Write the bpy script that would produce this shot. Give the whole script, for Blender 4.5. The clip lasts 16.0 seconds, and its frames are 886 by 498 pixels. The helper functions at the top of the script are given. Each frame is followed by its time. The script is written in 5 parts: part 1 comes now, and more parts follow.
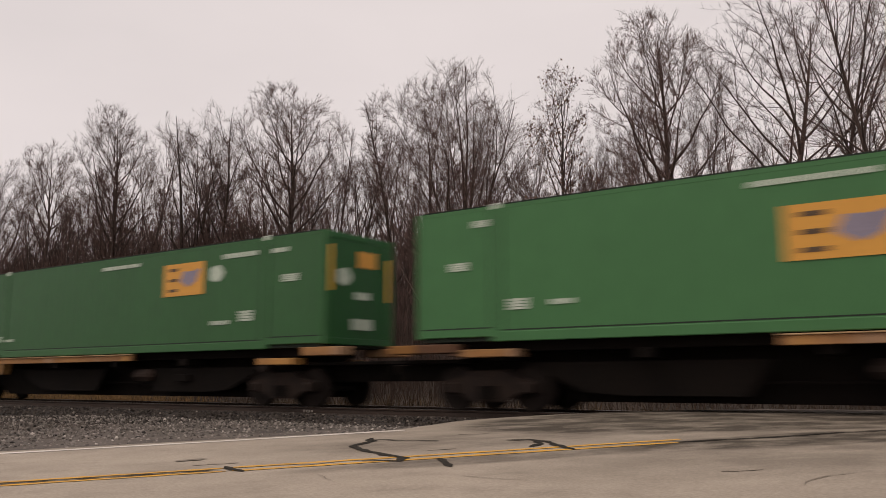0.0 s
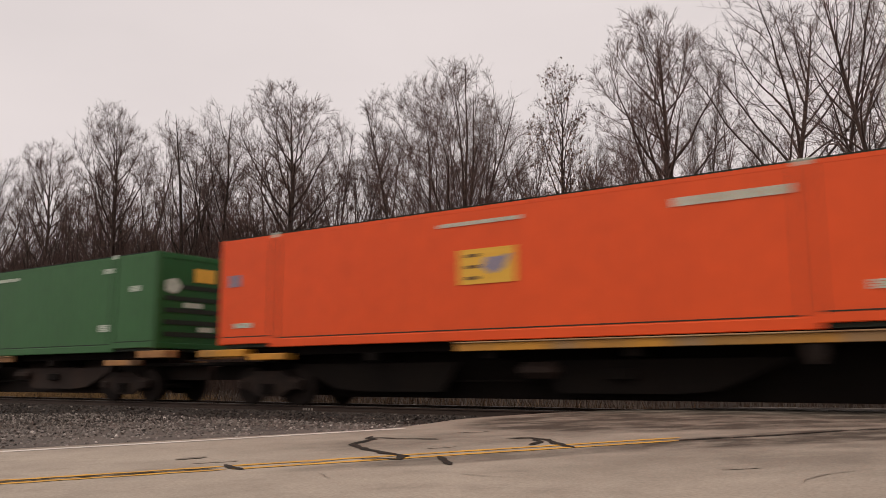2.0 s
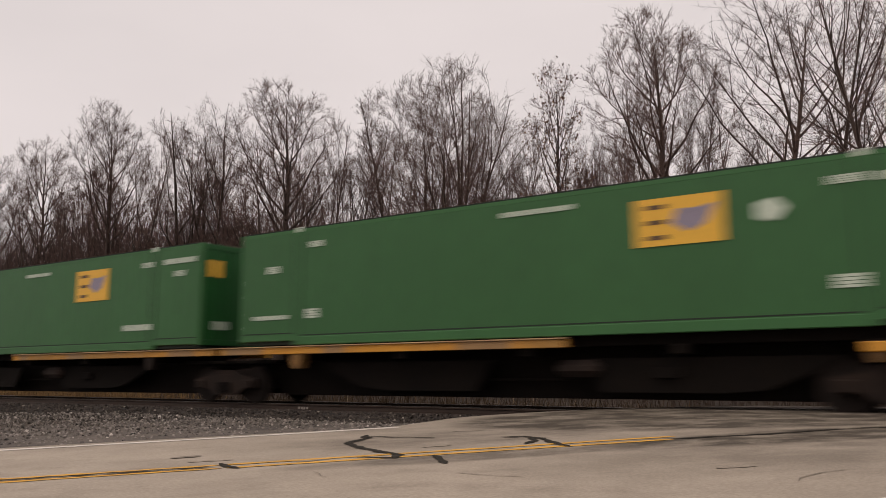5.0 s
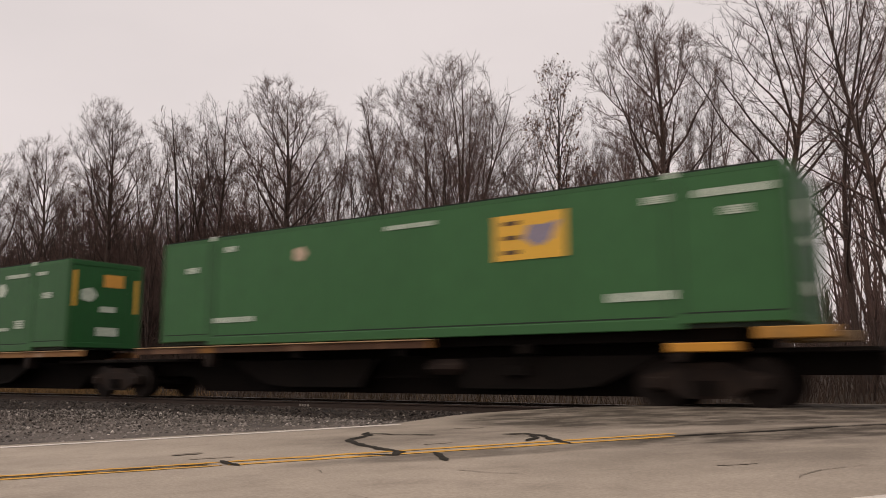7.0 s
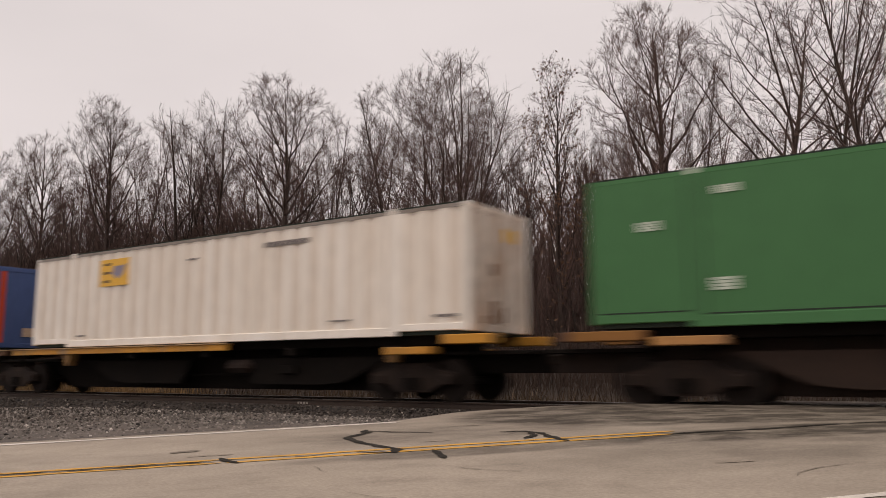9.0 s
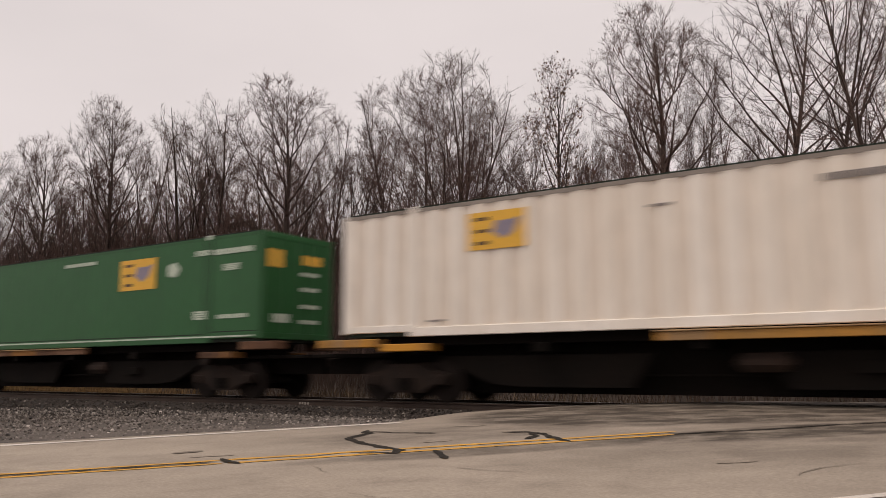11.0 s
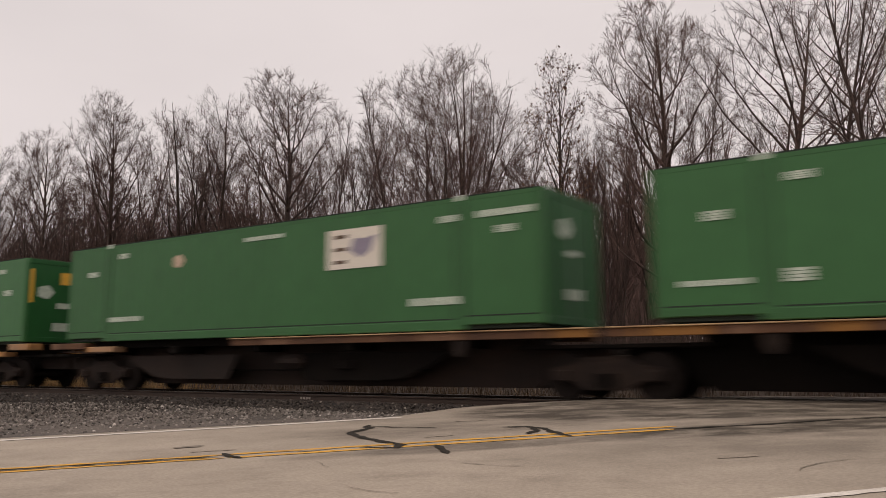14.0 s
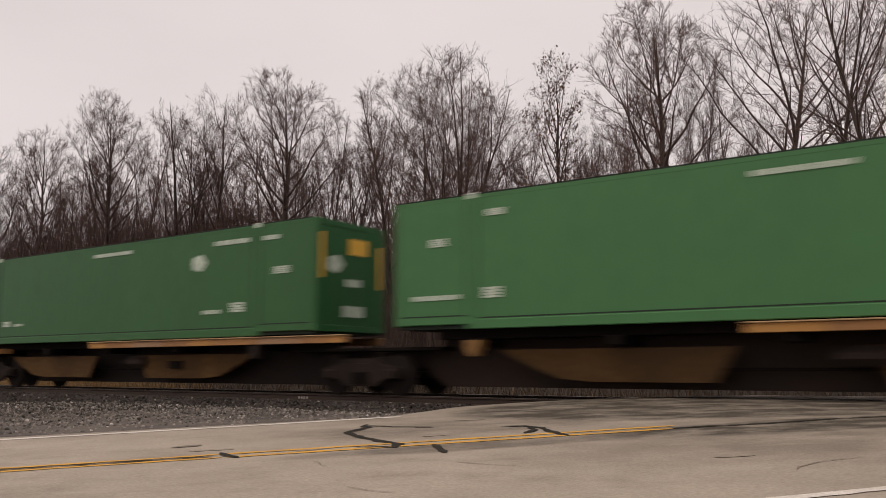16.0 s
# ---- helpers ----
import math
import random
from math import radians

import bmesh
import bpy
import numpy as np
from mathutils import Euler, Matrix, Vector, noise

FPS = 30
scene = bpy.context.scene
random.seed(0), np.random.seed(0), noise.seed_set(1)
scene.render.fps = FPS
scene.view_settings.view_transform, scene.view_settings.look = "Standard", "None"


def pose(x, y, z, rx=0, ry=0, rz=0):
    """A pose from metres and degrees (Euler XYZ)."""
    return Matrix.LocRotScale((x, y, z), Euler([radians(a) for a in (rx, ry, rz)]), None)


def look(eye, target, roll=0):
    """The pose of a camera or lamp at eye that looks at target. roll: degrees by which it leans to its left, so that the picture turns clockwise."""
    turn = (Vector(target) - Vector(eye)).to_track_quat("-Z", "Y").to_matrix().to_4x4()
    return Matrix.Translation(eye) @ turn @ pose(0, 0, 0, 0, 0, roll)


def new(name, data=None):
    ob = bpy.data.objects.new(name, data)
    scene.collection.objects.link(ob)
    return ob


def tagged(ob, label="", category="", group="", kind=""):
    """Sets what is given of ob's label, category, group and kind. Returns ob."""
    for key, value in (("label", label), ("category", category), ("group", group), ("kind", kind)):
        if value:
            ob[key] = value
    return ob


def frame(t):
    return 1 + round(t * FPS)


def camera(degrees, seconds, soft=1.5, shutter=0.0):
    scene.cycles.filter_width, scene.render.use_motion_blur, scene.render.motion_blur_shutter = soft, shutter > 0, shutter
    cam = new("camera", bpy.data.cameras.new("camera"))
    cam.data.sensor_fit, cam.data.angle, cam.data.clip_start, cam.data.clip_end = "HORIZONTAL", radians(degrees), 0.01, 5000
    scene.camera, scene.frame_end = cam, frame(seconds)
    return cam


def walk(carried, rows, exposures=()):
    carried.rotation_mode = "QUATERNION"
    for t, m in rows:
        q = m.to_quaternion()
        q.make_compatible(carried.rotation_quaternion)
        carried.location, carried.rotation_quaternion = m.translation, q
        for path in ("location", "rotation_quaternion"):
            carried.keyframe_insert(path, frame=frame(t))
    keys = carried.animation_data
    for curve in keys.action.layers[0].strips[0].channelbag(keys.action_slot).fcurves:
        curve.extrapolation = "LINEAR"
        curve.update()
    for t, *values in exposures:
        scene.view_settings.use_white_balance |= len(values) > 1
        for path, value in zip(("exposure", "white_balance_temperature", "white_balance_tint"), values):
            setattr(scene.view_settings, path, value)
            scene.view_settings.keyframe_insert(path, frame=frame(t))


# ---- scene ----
# camera: eye beside the road, turning slowly downward
EYE = Vector((0.0, -15.457, 0.649))
cam = camera(56.93, 16.0, soft=0.8, shutter=0.4)
AIM = [
    (0, 34.339, 9.050),
    (0.5, 34.319, 9.050),
    (1, 34.319, 9.010),
    (1.5, 34.319, 8.971),
    (2, 34.319, 8.931),
    (2.5, 34.240, 8.951),
    (3, 34.180, 8.971),
    (3.5, 34.022, 8.951),
    (4, 33.942, 8.951),
    (6.5, 34.121, 8.654),
    (7, 34.061, 8.654),
    (7.5, 34.061, 8.594),
    (8, 34.002, 8.574),
    (8.5, 34.002, 8.535),
    (9, 33.962, 8.495),
    (11.5, 34.061, 8.535),
    (12, 34.002, 8.515),
    (12.5, 34.022, 8.356),
    (13, 34.121, 8.277),
    (13.5, 34.140, 8.178),
    (14, 34.140, 8.178),
    (14.5, 34.121, 8.198),
    (15, 34.061, 8.198),
    (15.5, 34.002, 8.178),
    (16, 33.982, 8.138),
]


def aim(yaw, pitch):
    y, p = radians(yaw), radians(pitch)
    way = Vector((-math.sin(y) * math.cos(p), math.cos(y) * math.cos(p), math.sin(p)))
    return look(EYE, EYE + way, -0.17)


walk(cam, [(t, aim(y, p)) for t, y, p in AIM])
scene.view_settings.exposure = 0.0

# ---- overcast daylight ----
SUN_EL, SUN_AZ = radians(56.5), radians(207)
world = bpy.data.worlds.new("sky")
scene.world = world
world.use_nodes = True
wn, wl = world.node_tree.nodes, world.node_tree.links
wn.clear()
w_out = wn.new("ShaderNodeOutputWorld")
w_bg = wn.new("ShaderNodeBackground")
w_sky = wn.new("ShaderNodeTexSky")
w_sky.sky_type, w_sky.sun_disc = "NISHITA", False
w_sky.sun_elevation, w_sky.sun_rotation = SUN_EL, SUN_AZ
w_co = wn.new("ShaderNodeTexCoord")
w_map = wn.new("ShaderNodeMapping")
w_map.inputs["Scale"].default_value = (1.2, 1.2, 3.2)
w_noise = wn.new("ShaderNodeTexNoise")
w_noise.inputs["Scale"].default_value = 1.6
w_noise.inputs["Detail"].default_value = 5
w_ramp = wn.new("ShaderNodeValToRGB")
w_ramp.color_ramp.elements[0].position, w_ramp.color_ramp.elements[1].position = 0.3, 0.72
w_ramp.color_ramp.elements[0].color = (7.5, 6.72, 6.55, 1)
w_ramp.color_ramp.elements[1].color = (8.35, 7.45, 7.25, 1)
w_sep = wn.new("ShaderNodeSeparateXYZ")
w_el = wn.new("ShaderNodeMapRange")
w_el.inputs["From Min"].default_value, w_el.inputs["From Max"].default_value = 0.3, 1.0
w_el.inputs["To Min"].default_value, w_el.inputs["To Max"].default_value = 1.0, 1.15
w_mul = wn.new("ShaderNodeVectorMath")
w_mul.operation = "SCALE"
w_mix = wn.new("ShaderNodeMix")
w_mix.data_type = "RGBA"
w_mix.inputs["Factor"].default_value = 0.95
wl.new(w_co.outputs["Generated"], w_map.inputs["Vector"])
wl.new(w_map.outputs["Vector"], w_noise.inputs["Vector"])
wl.new(w_noise.outputs["Fac"], w_ramp.inputs["Fac"])
wl.new(w_co.outputs["Generated"], w_sep.inputs["Vector"])
wl.new(w_sep.outputs["Z"], w_el.inputs["Value"])
wl.new(w_ramp.outputs["Color"], w_mul.inputs[0])
wl.new(w_el.outputs["Result"], w_mul.inputs["Scale"])
wl.new(w_sky.outputs["Color"], w_mix.inputs["A"])
wl.new(w_mul.outputs["Vector"], w_mix.inputs["B"])
wl.new(w_mix.outputs["Result"], w_bg.inputs["Color"])
w_bg.inputs["Strength"].default_value = 0.1
wl.new(w_bg.outputs["Background"], w_out.inputs["Surface"])

sun_data = bpy.data.lights.new("sun", "SUN")
sun_data.energy, sun_data.angle, sun_data.color = 0.95, radians(30), (1.0, 0.9, 0.79)
sun = new("sun", sun_data)
sun.matrix_world = look((-14, -27, 46), (0, 0, 0))


# ---- materials ----
def material(name, base, dark=None, rough=0.75, metal=0.0, big=0.6, fine=18.0, amount=0.5, bump=0.25, vary=0.0,
             spec=0.4, stretch=(1, 1, 1), bump_scale=None):
    """Base colour broken by broad stains and fine grain, in metres of the object's own space."""
    m = bpy.data.materials.new(name)
    m.use_nodes = True
    n, l = m.node_tree.nodes, m.node_tree.links
    b = n["Principled BSDF"]
    b.inputs["Roughness"].default_value, b.inputs["Metallic"].default_value = rough, metal
    b.inputs["Specular IOR Level"].default_value = spec
    dark = dark or tuple(c * 0.6 for c in base)
    co, mp = n.new("ShaderNodeTexCoord"), n.new("ShaderNodeMapping")
    mp.inputs["Scale"].default_value = stretch
    l.new(co.outputs["Object"], mp.inputs["Vector"])
    broad, grain = n.new("ShaderNodeTexNoise"), n.new("ShaderNodeTexNoise")
    broad.inputs["Scale"].default_value, broad.inputs["Detail"].default_value = big, 6
    broad.inputs["Roughness"].default_value = 0.62
    grain.inputs["Scale"].default_value, grain.inputs["Detail"].default_value = fine, 4
    l.new(mp.outputs["Vector"], broad.inputs["Vector"])
    l.new(mp.outputs["Vector"], grain.inputs["Vector"])
    ramp = n.new("ShaderNodeValToRGB")
    ramp.color_ramp.elements[0].position, ramp.color_ramp.elements[1].position = 0.35, 0.62
    ramp.color_ramp.elements[0].color, ramp.color_ramp.elements[1].color = (*dark, 1), (*base, 1)
    l.new(broad.outputs["Fac"], ramp.inputs["Fac"])
    flat, mix = n.new("ShaderNodeMix"), n.new("ShaderNodeMix")
    flat.data_type = mix.data_type = "RGBA"
    flat.inputs["Factor"].default_value = amount
    flat.inputs["A"].default_value = (*base, 1)
    l.new(ramp.outputs["Color"], flat.inputs["B"])
    g2 = n.new("ShaderNodeMapRange")
    g2.inputs["To Min"].default_value, g2.inputs["To Max"].default_value = 1 - 0.6 * amount, 1 + 0.5 * amount
    l.new(grain.outputs["Fac"], g2.inputs["Value"])
    mix.blend_type = "MULTIPLY"
    mix.inputs["Factor"].default_value = 1.0
    l.new(flat.outputs["Result"], mix.inputs["A"])
    l.new(g2.outputs["Result"], mix.inputs["B"])
    last = mix.outputs["Result"]
    if vary:
        info, rnd, sh = n.new("ShaderNodeObjectInfo"), n.new("ShaderNodeMapRange"), n.new("ShaderNodeMix")
        rnd.inputs["To Min"].default_value, rnd.inputs["To Max"].default_value = 1 - vary, 1 + vary
        l.new(info.outputs["Random"], rnd.inputs["Value"])
        sh.data_type, sh.blend_type = "RGBA", "MULTIPLY"
        sh.inputs["Factor"].default_value = 1.0
        l.new(last, sh.inputs["A"])
        l.new(rnd.outputs["Result"], sh.inputs["B"])
        last = sh.outputs["Result"]
    l.new(last, b.inputs["Base Color"])
    if bump:
        bp = n.new("ShaderNodeBump")
        bp.inputs["Strength"].default_value, bp.inputs["Distance"].default_value = bump, 0.02
        src = grain
        if bump_scale:
            src = n.new("ShaderNodeTexNoise")
            src.inputs["Scale"].default_value, src.inputs["Detail"].default_value = bump_scale, 3
            l.new(mp.outputs["Vector"], src.inputs["Vector"])
        l.new(src.outputs["Fac"], bp.inputs["Height"])
        l.new(bp.outputs["Normal"], b.inputs["Normal"])
    return m


def island_material(name, colours, rough=0.85, fine=30.0, bump=0.3):
    """Each loose piece takes its own tone."""
    m = material(name, colours[0], rough=rough, fine=fine, bump=bump, amount=0.35)
    n, l = m.node_tree.nodes, m.node_tree.links
    geo, ramp, mul = n.new("ShaderNodeNewGeometry"), n.new("ShaderNodeValToRGB"), n.new("ShaderNodeMix")
    while len(ramp.color_ramp.elements) < len(colours):
        ramp.color_ramp.elements.new(0.5)
    for i, (e, c) in enumerate(zip(ramp.color_ramp.elements, colours)):
        e.position, e.color = (1.0 if i == len(colours) - 1 else 0.95 * i / (len(colours) - 2)), (*c, 1)
    l.new(geo.outputs["Random Per Island"], ramp.inputs["Fac"])
    l.new(ramp.outputs["Color"], n["Principled BSDF"].inputs["Base Color"])
    return m


ASPHALT = material("asphalt", (0.4, 0.334, 0.266), (0.27, 0.222, 0.174), 0.8, big=0.9, fine=38, amount=0.6, bump=0.3, bump_scale=90)


def add_stains(m):
    """Dark oily stains on the asphalt: a broad one in the far lane on the ramp, a long one beside the centre seam, and small ones."""
    n, l = m.node_tree.nodes, m.node_tree.links
    b = n["Principled BSDF"]
    old = b.inputs["Base Color"].links[0].from_socket
    co = n.new("ShaderNodeTexCoord")

    def maths(kind, x, y=None, clamp=False):
        k = n.new("ShaderNodeMath")
        k.operation, k.use_clamp = kind, clamp
        for at, value in ((0, x), (1, y)):
            if isinstance(value, (int, float)):
                k.inputs[at].default_value = value
            elif value is not None:
                l.new(value, k.inputs[at])
        return k.outputs["Value"]

    def across(way, shift):
        k = n.new("ShaderNodeVectorMath")
        k.operation = "DOT_PRODUCT"
        k.inputs[1].default_value = way
        l.new(co.outputs["Object"], k.inputs[0])
        return maths("ADD", k.outputs["Value"], shift)

    along, side = across((0.639, 0.769, 0), 10.44), across((-0.769, 0.639, 0), 2.032)

    def oval(s, v, a, c):
        x = maths("POWER", maths("ABSOLUTE", maths("DIVIDE", maths("SUBTRACT", along, s), a)), 2)
        y = maths("POWER", maths("ABSOLUTE", maths("DIVIDE", maths("SUBTRACT", side, v), c)), 2)
        return maths("MULTIPLY", maths("SUBTRACT", 1, maths("ADD", x, y)), 1.6, True)

    worn = maths("MAXIMUM", maths("MULTIPLY", oval(6.8, 3.2, 5.2, 3.2), 2.1), maths("MULTIPLY", oval(5.6, -0.5, 4.2, 0.9), 1.1))
    worn = maths("MAXIMUM", worn, maths("MULTIPLY", oval(1.2, -0.5, 2.2, 0.4), 0.7))
    worn = maths("MAXIMUM", worn, maths("MULTIPLY", oval(1.6, 1.6, 2.6, 1.3), 0.55))
    worn = maths("MAXIMUM", worn, maths("MULTIPLY", oval(8.0, -1.5, 7.5, 4.4), 0.5))
    lane = maths("MULTIPLY", maths("MULTIPLY", maths("ADD", maths("MULTIPLY", side, 1.6), 0.1, True), maths("MULTIPLY", maths("ADD", along, 2.5), 0.3, True)), 0.3)
    worn = maths("MAXIMUM", worn, lane)
    mp = n.new("ShaderNodeCombineXYZ")
    l.new(maths("MULTIPLY", along, 0.75), mp.inputs["X"])
    l.new(maths("MULTIPLY", side, 1.1), mp.inputs["Y"])
    cloud = n.new("ShaderNodeTexNoise")
    cloud.inputs["Scale"].default_value, cloud.inputs["Detail"].default_value, cloud.inputs["Roughness"].default_value = 1.5, 11, 0.66
    l.new(mp.outputs["Vector"], cloud.inputs["Vector"])
    streak = maths("MULTIPLY", maths("SUBTRACT", cloud.outputs["Fac"], 0.35), 4.6, True)
    soaked = maths("MULTIPLY", maths("MINIMUM", worn, 1.0), maths("ADD", maths("MULTIPLY", streak, 0.65), 0.37))
    mottle = maths("MULTIPLY", maths("SUBTRACT", cloud.outputs["Fac"], 0.5), 1.6, True)
    both = maths("MAXIMUM", soaked, mottle)
    cut = n.new("ShaderNodeMapRange")
    cut.inputs["To Max"].default_value = 0.86
    l.new(both, cut.inputs["Value"])
    mix = n.new("ShaderNodeMix")
    mix.data_type = "RGBA"
    mix.inputs["B"].default_value = (0.036, 0.029, 0.024, 1)
    l.new(old, mix.inputs["A"])
    l.new(cut.outputs["Result"], mix.inputs["Factor"])
    l.new(mix.outputs["Result"], b.inputs["Base Color"])
    dull = n.new("ShaderNodeMapRange")
    dull.inputs["To Min"].default_value, dull.inputs["To Max"].default_value = 0.3, 0.04
    l.new(cut.outputs["Result"], dull.inputs["Value"])
    l.new(dull.outputs["Result"], b.inputs["Specular IOR Level"])


add_stains(ASPHALT)
TAR = material("tar", (0.036, 0.03, 0.024), (0.02, 0.017, 0.014), 0.85, big=3, fine=40, bump=0.2, spec=0.1)
WORN = material("worn_asphalt", (0.33, 0.272, 0.214), (0.25, 0.204, 0.158), 0.8, big=2.0, fine=50, amount=0.9, bump=0.4, bump_scale=120)
CRACK = material("crack", (0.25, 0.206, 0.162), (0.17, 0.138, 0.108), 0.8, big=2.0, fine=50, amount=0.9, bump=0.4, bump_scale=120)
YELLOW_LINE = material("yellow_line", (0.75, 0.38, 0.03), (0.45, 0.24, 0.05), 0.7, big=2.2, fine=45, amount=0.8, bump=0.3)
WHITE_LINE = material("white_line", (0.7, 0.63, 0.56), (0.5, 0.44, 0.38), 0.7, big=1.8, fine=45, amount=0.7, bump=0.3)
GROUND = material("ground", (0.06, 0.041, 0.028), (0.03, 0.022, 0.017), 0.95, big=0.25, fine=9, amount=0.9, bump=0.8, bump_scale=14)
GRAVEL = material("gravel", (0.12, 0.096, 0.08), (0.05, 0.04, 0.033), 0.9, big=0.6, fine=26, amount=1.0, bump=1.0, bump_scale=26)
BALLAST = material("ballast", (0.035, 0.026, 0.021), (0.016, 0.012, 0.010), 0.9, big=0.5, fine=20, amount=1.0, bump=1.0, bump_scale=20)
STONES = island_material("stones", [(0.016, 0.012, 0.010), (0.045, 0.034, 0.027), (0.075, 0.06, 0.05), (0.03, 0.023, 0.019), (0.3, 0.26, 0.22)])
CHIPS = island_material("chips", [(0.03, 0.026, 0.022), (0.19, 0.163, 0.142), (0.31, 0.27, 0.238), (0.08, 0.068, 0.058), (0.65, 0.58, 0.52)])
TIE_WOOD = material("tie_wood", (0.07, 0.05, 0.04), (0.035, 0.026, 0.02), 0.9, big=2, fine=30, stretch=(4, 0.6, 4), vary=0.3)
RAIL_STEEL = material("rail_steel", (0.045, 0.028, 0.02), (0.024, 0.016, 0.012), 0.75, 0.1, big=2, fine=30)
RAIL_HEAD = material("rail_head", (0.4, 0.37, 0.35), (0.3, 0.27, 0.25), 0.35, 0.9, big=2, fine=30, amount=0.3, bump=0.05)
PAINT = dict(rough=0.5, big=0.9, fine=6, amount=0.34, bump=0.03, stretch=(1, 1, 0.35), spec=0.35)
GREEN = material("green_paint", (0.036, 0.122, 0.037), (0.028, 0.094, 0.028), vary=0.1, **PAINT)
# green of the container ends, deepened to carry the shade between containers
GREEN_END_SHADED = material("green_end_shaded", (0.015, 0.1, 0.022), (0.011, 0.075, 0.017), vary=0.1, **PAINT)
LIGHT_GREEN = material("light_green_paint", (0.056, 0.172, 0.058), (0.046, 0.142, 0.048), vary=0.05, **PAINT)
DEEP_GREEN = material("deep_green_paint", (0.026, 0.104, 0.033), (0.02, 0.08, 0.026), vary=0.1, **PAINT)
ORANGE = material("orange_paint", (0.8, 0.088, 0.012), (0.66, 0.072, 0.011), **PAINT)
WHITE = material("white_paint", (0.92, 0.85, 0.77), (0.76, 0.64, 0.51), vary=0.03, **{**PAINT, "amount": 0.5, "big": 0.7, "stretch": (1.5, 1, 0.22)})
RUST_STAIN = material("rust_stain", (0.3, 0.16, 0.09), (0.2, 0.1, 0.05), 0.85, big=2.5, fine=12, amount=0.9, bump=0.1)
WHITE_RECESS = material("white_recess", (0.8, 0.7, 0.6), (0.64, 0.51, 0.4), **PAINT)
BLUE = material("blue_paint", (0.06, 0.1, 0.24), (0.05, 0.08, 0.19), **PAINT)
RED = material("red_paint", (0.55, 0.06, 0.02), **PAINT)
WHITE_END = material("white_end_paint", (0.8, 0.7, 0.6), (0.42, 0.24, 0.13), 0.65, big=1.1, fine=7, amount=0.8, bump=0.08, stretch=(1, 1.4, 0.5))
GREY_RAIL = material("grey_rail_paint", (0.3, 0.26, 0.23), (0.2, 0.16, 0.13), 0.7, big=1.5, fine=9, amount=0.8, bump=0.05)
RUSTED = material("rusted_door", (0.12, 0.095, 0.07), (0.09, 0.06, 0.04), 0.8, big=1.2, fine=9, amount=0.8, bump=0.1)
BLACK_LINE = material("dark_line", (0.02, 0.03, 0.02), rough=0.8, bump=0)
DECAL = material("decal_white", (0.58, 0.64, 0.53), (0.36, 0.44, 0.33), 0.5, big=4, fine=20, amount=0.6, bump=0)
DECAL_GREY = material("decal_grey", (0.2, 0.17, 0.16), rough=0.5, bump=0)
DECAL_BUFF = material("decal_buff", (0.62, 0.46, 0.33), rough=0.5, bump=0)
LOGO_YELLOW = material("logo_yellow", (0.78, 0.44, 0.05), (0.68, 0.36, 0.05), 0.5, big=2, fine=9, amount=0.3, bump=0)
LOGO_ORANGE = material("logo_orange", (0.7, 0.34, 0.055), (0.6, 0.28, 0.05), 0.5, big=2, fine=9, amount=0.3, bump=0)
LOGO_PALE = material("logo_pale", (0.75, 0.68, 0.58), (0.6, 0.5, 0.42), 0.5, big=2, fine=9, amount=0.3, bump=0)
LOGO_BLACK = material("logo_black", (0.1, 0.06, 0.03), rough=0.5, bump=0)
LOGO_BLUE = material("logo_blue", (0.3, 0.26, 0.33), rough=0.5, bump=0)
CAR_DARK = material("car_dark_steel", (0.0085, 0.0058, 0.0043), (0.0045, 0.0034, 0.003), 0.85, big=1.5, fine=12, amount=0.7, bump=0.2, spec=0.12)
CAR_RUST = material("car_rust", (0.12, 0.055, 0.026), (0.06, 0.03, 0.018), 0.85, big=0.8, fine=12, amount=0.9, bump=0.2, vary=0.25)
CAR_YELLOW = material("car_yellow", (0.56, 0.245, 0.025), (0.3, 0.17, 0.05), 0.6, big=0.45, fine=9, amount=0.9, bump=0.1, vary=0.12)
CAR_TAN = material("car_tan", (0.38, 0.185, 0.06), (0.24, 0.12, 0.055), 0.75, big=0.5, fine=9, amount=0.9, bump=0.1, vary=0.2)
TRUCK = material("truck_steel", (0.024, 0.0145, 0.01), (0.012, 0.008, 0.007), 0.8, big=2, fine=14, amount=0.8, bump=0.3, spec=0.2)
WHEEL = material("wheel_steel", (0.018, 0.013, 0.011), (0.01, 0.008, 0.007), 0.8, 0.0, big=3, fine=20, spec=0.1)


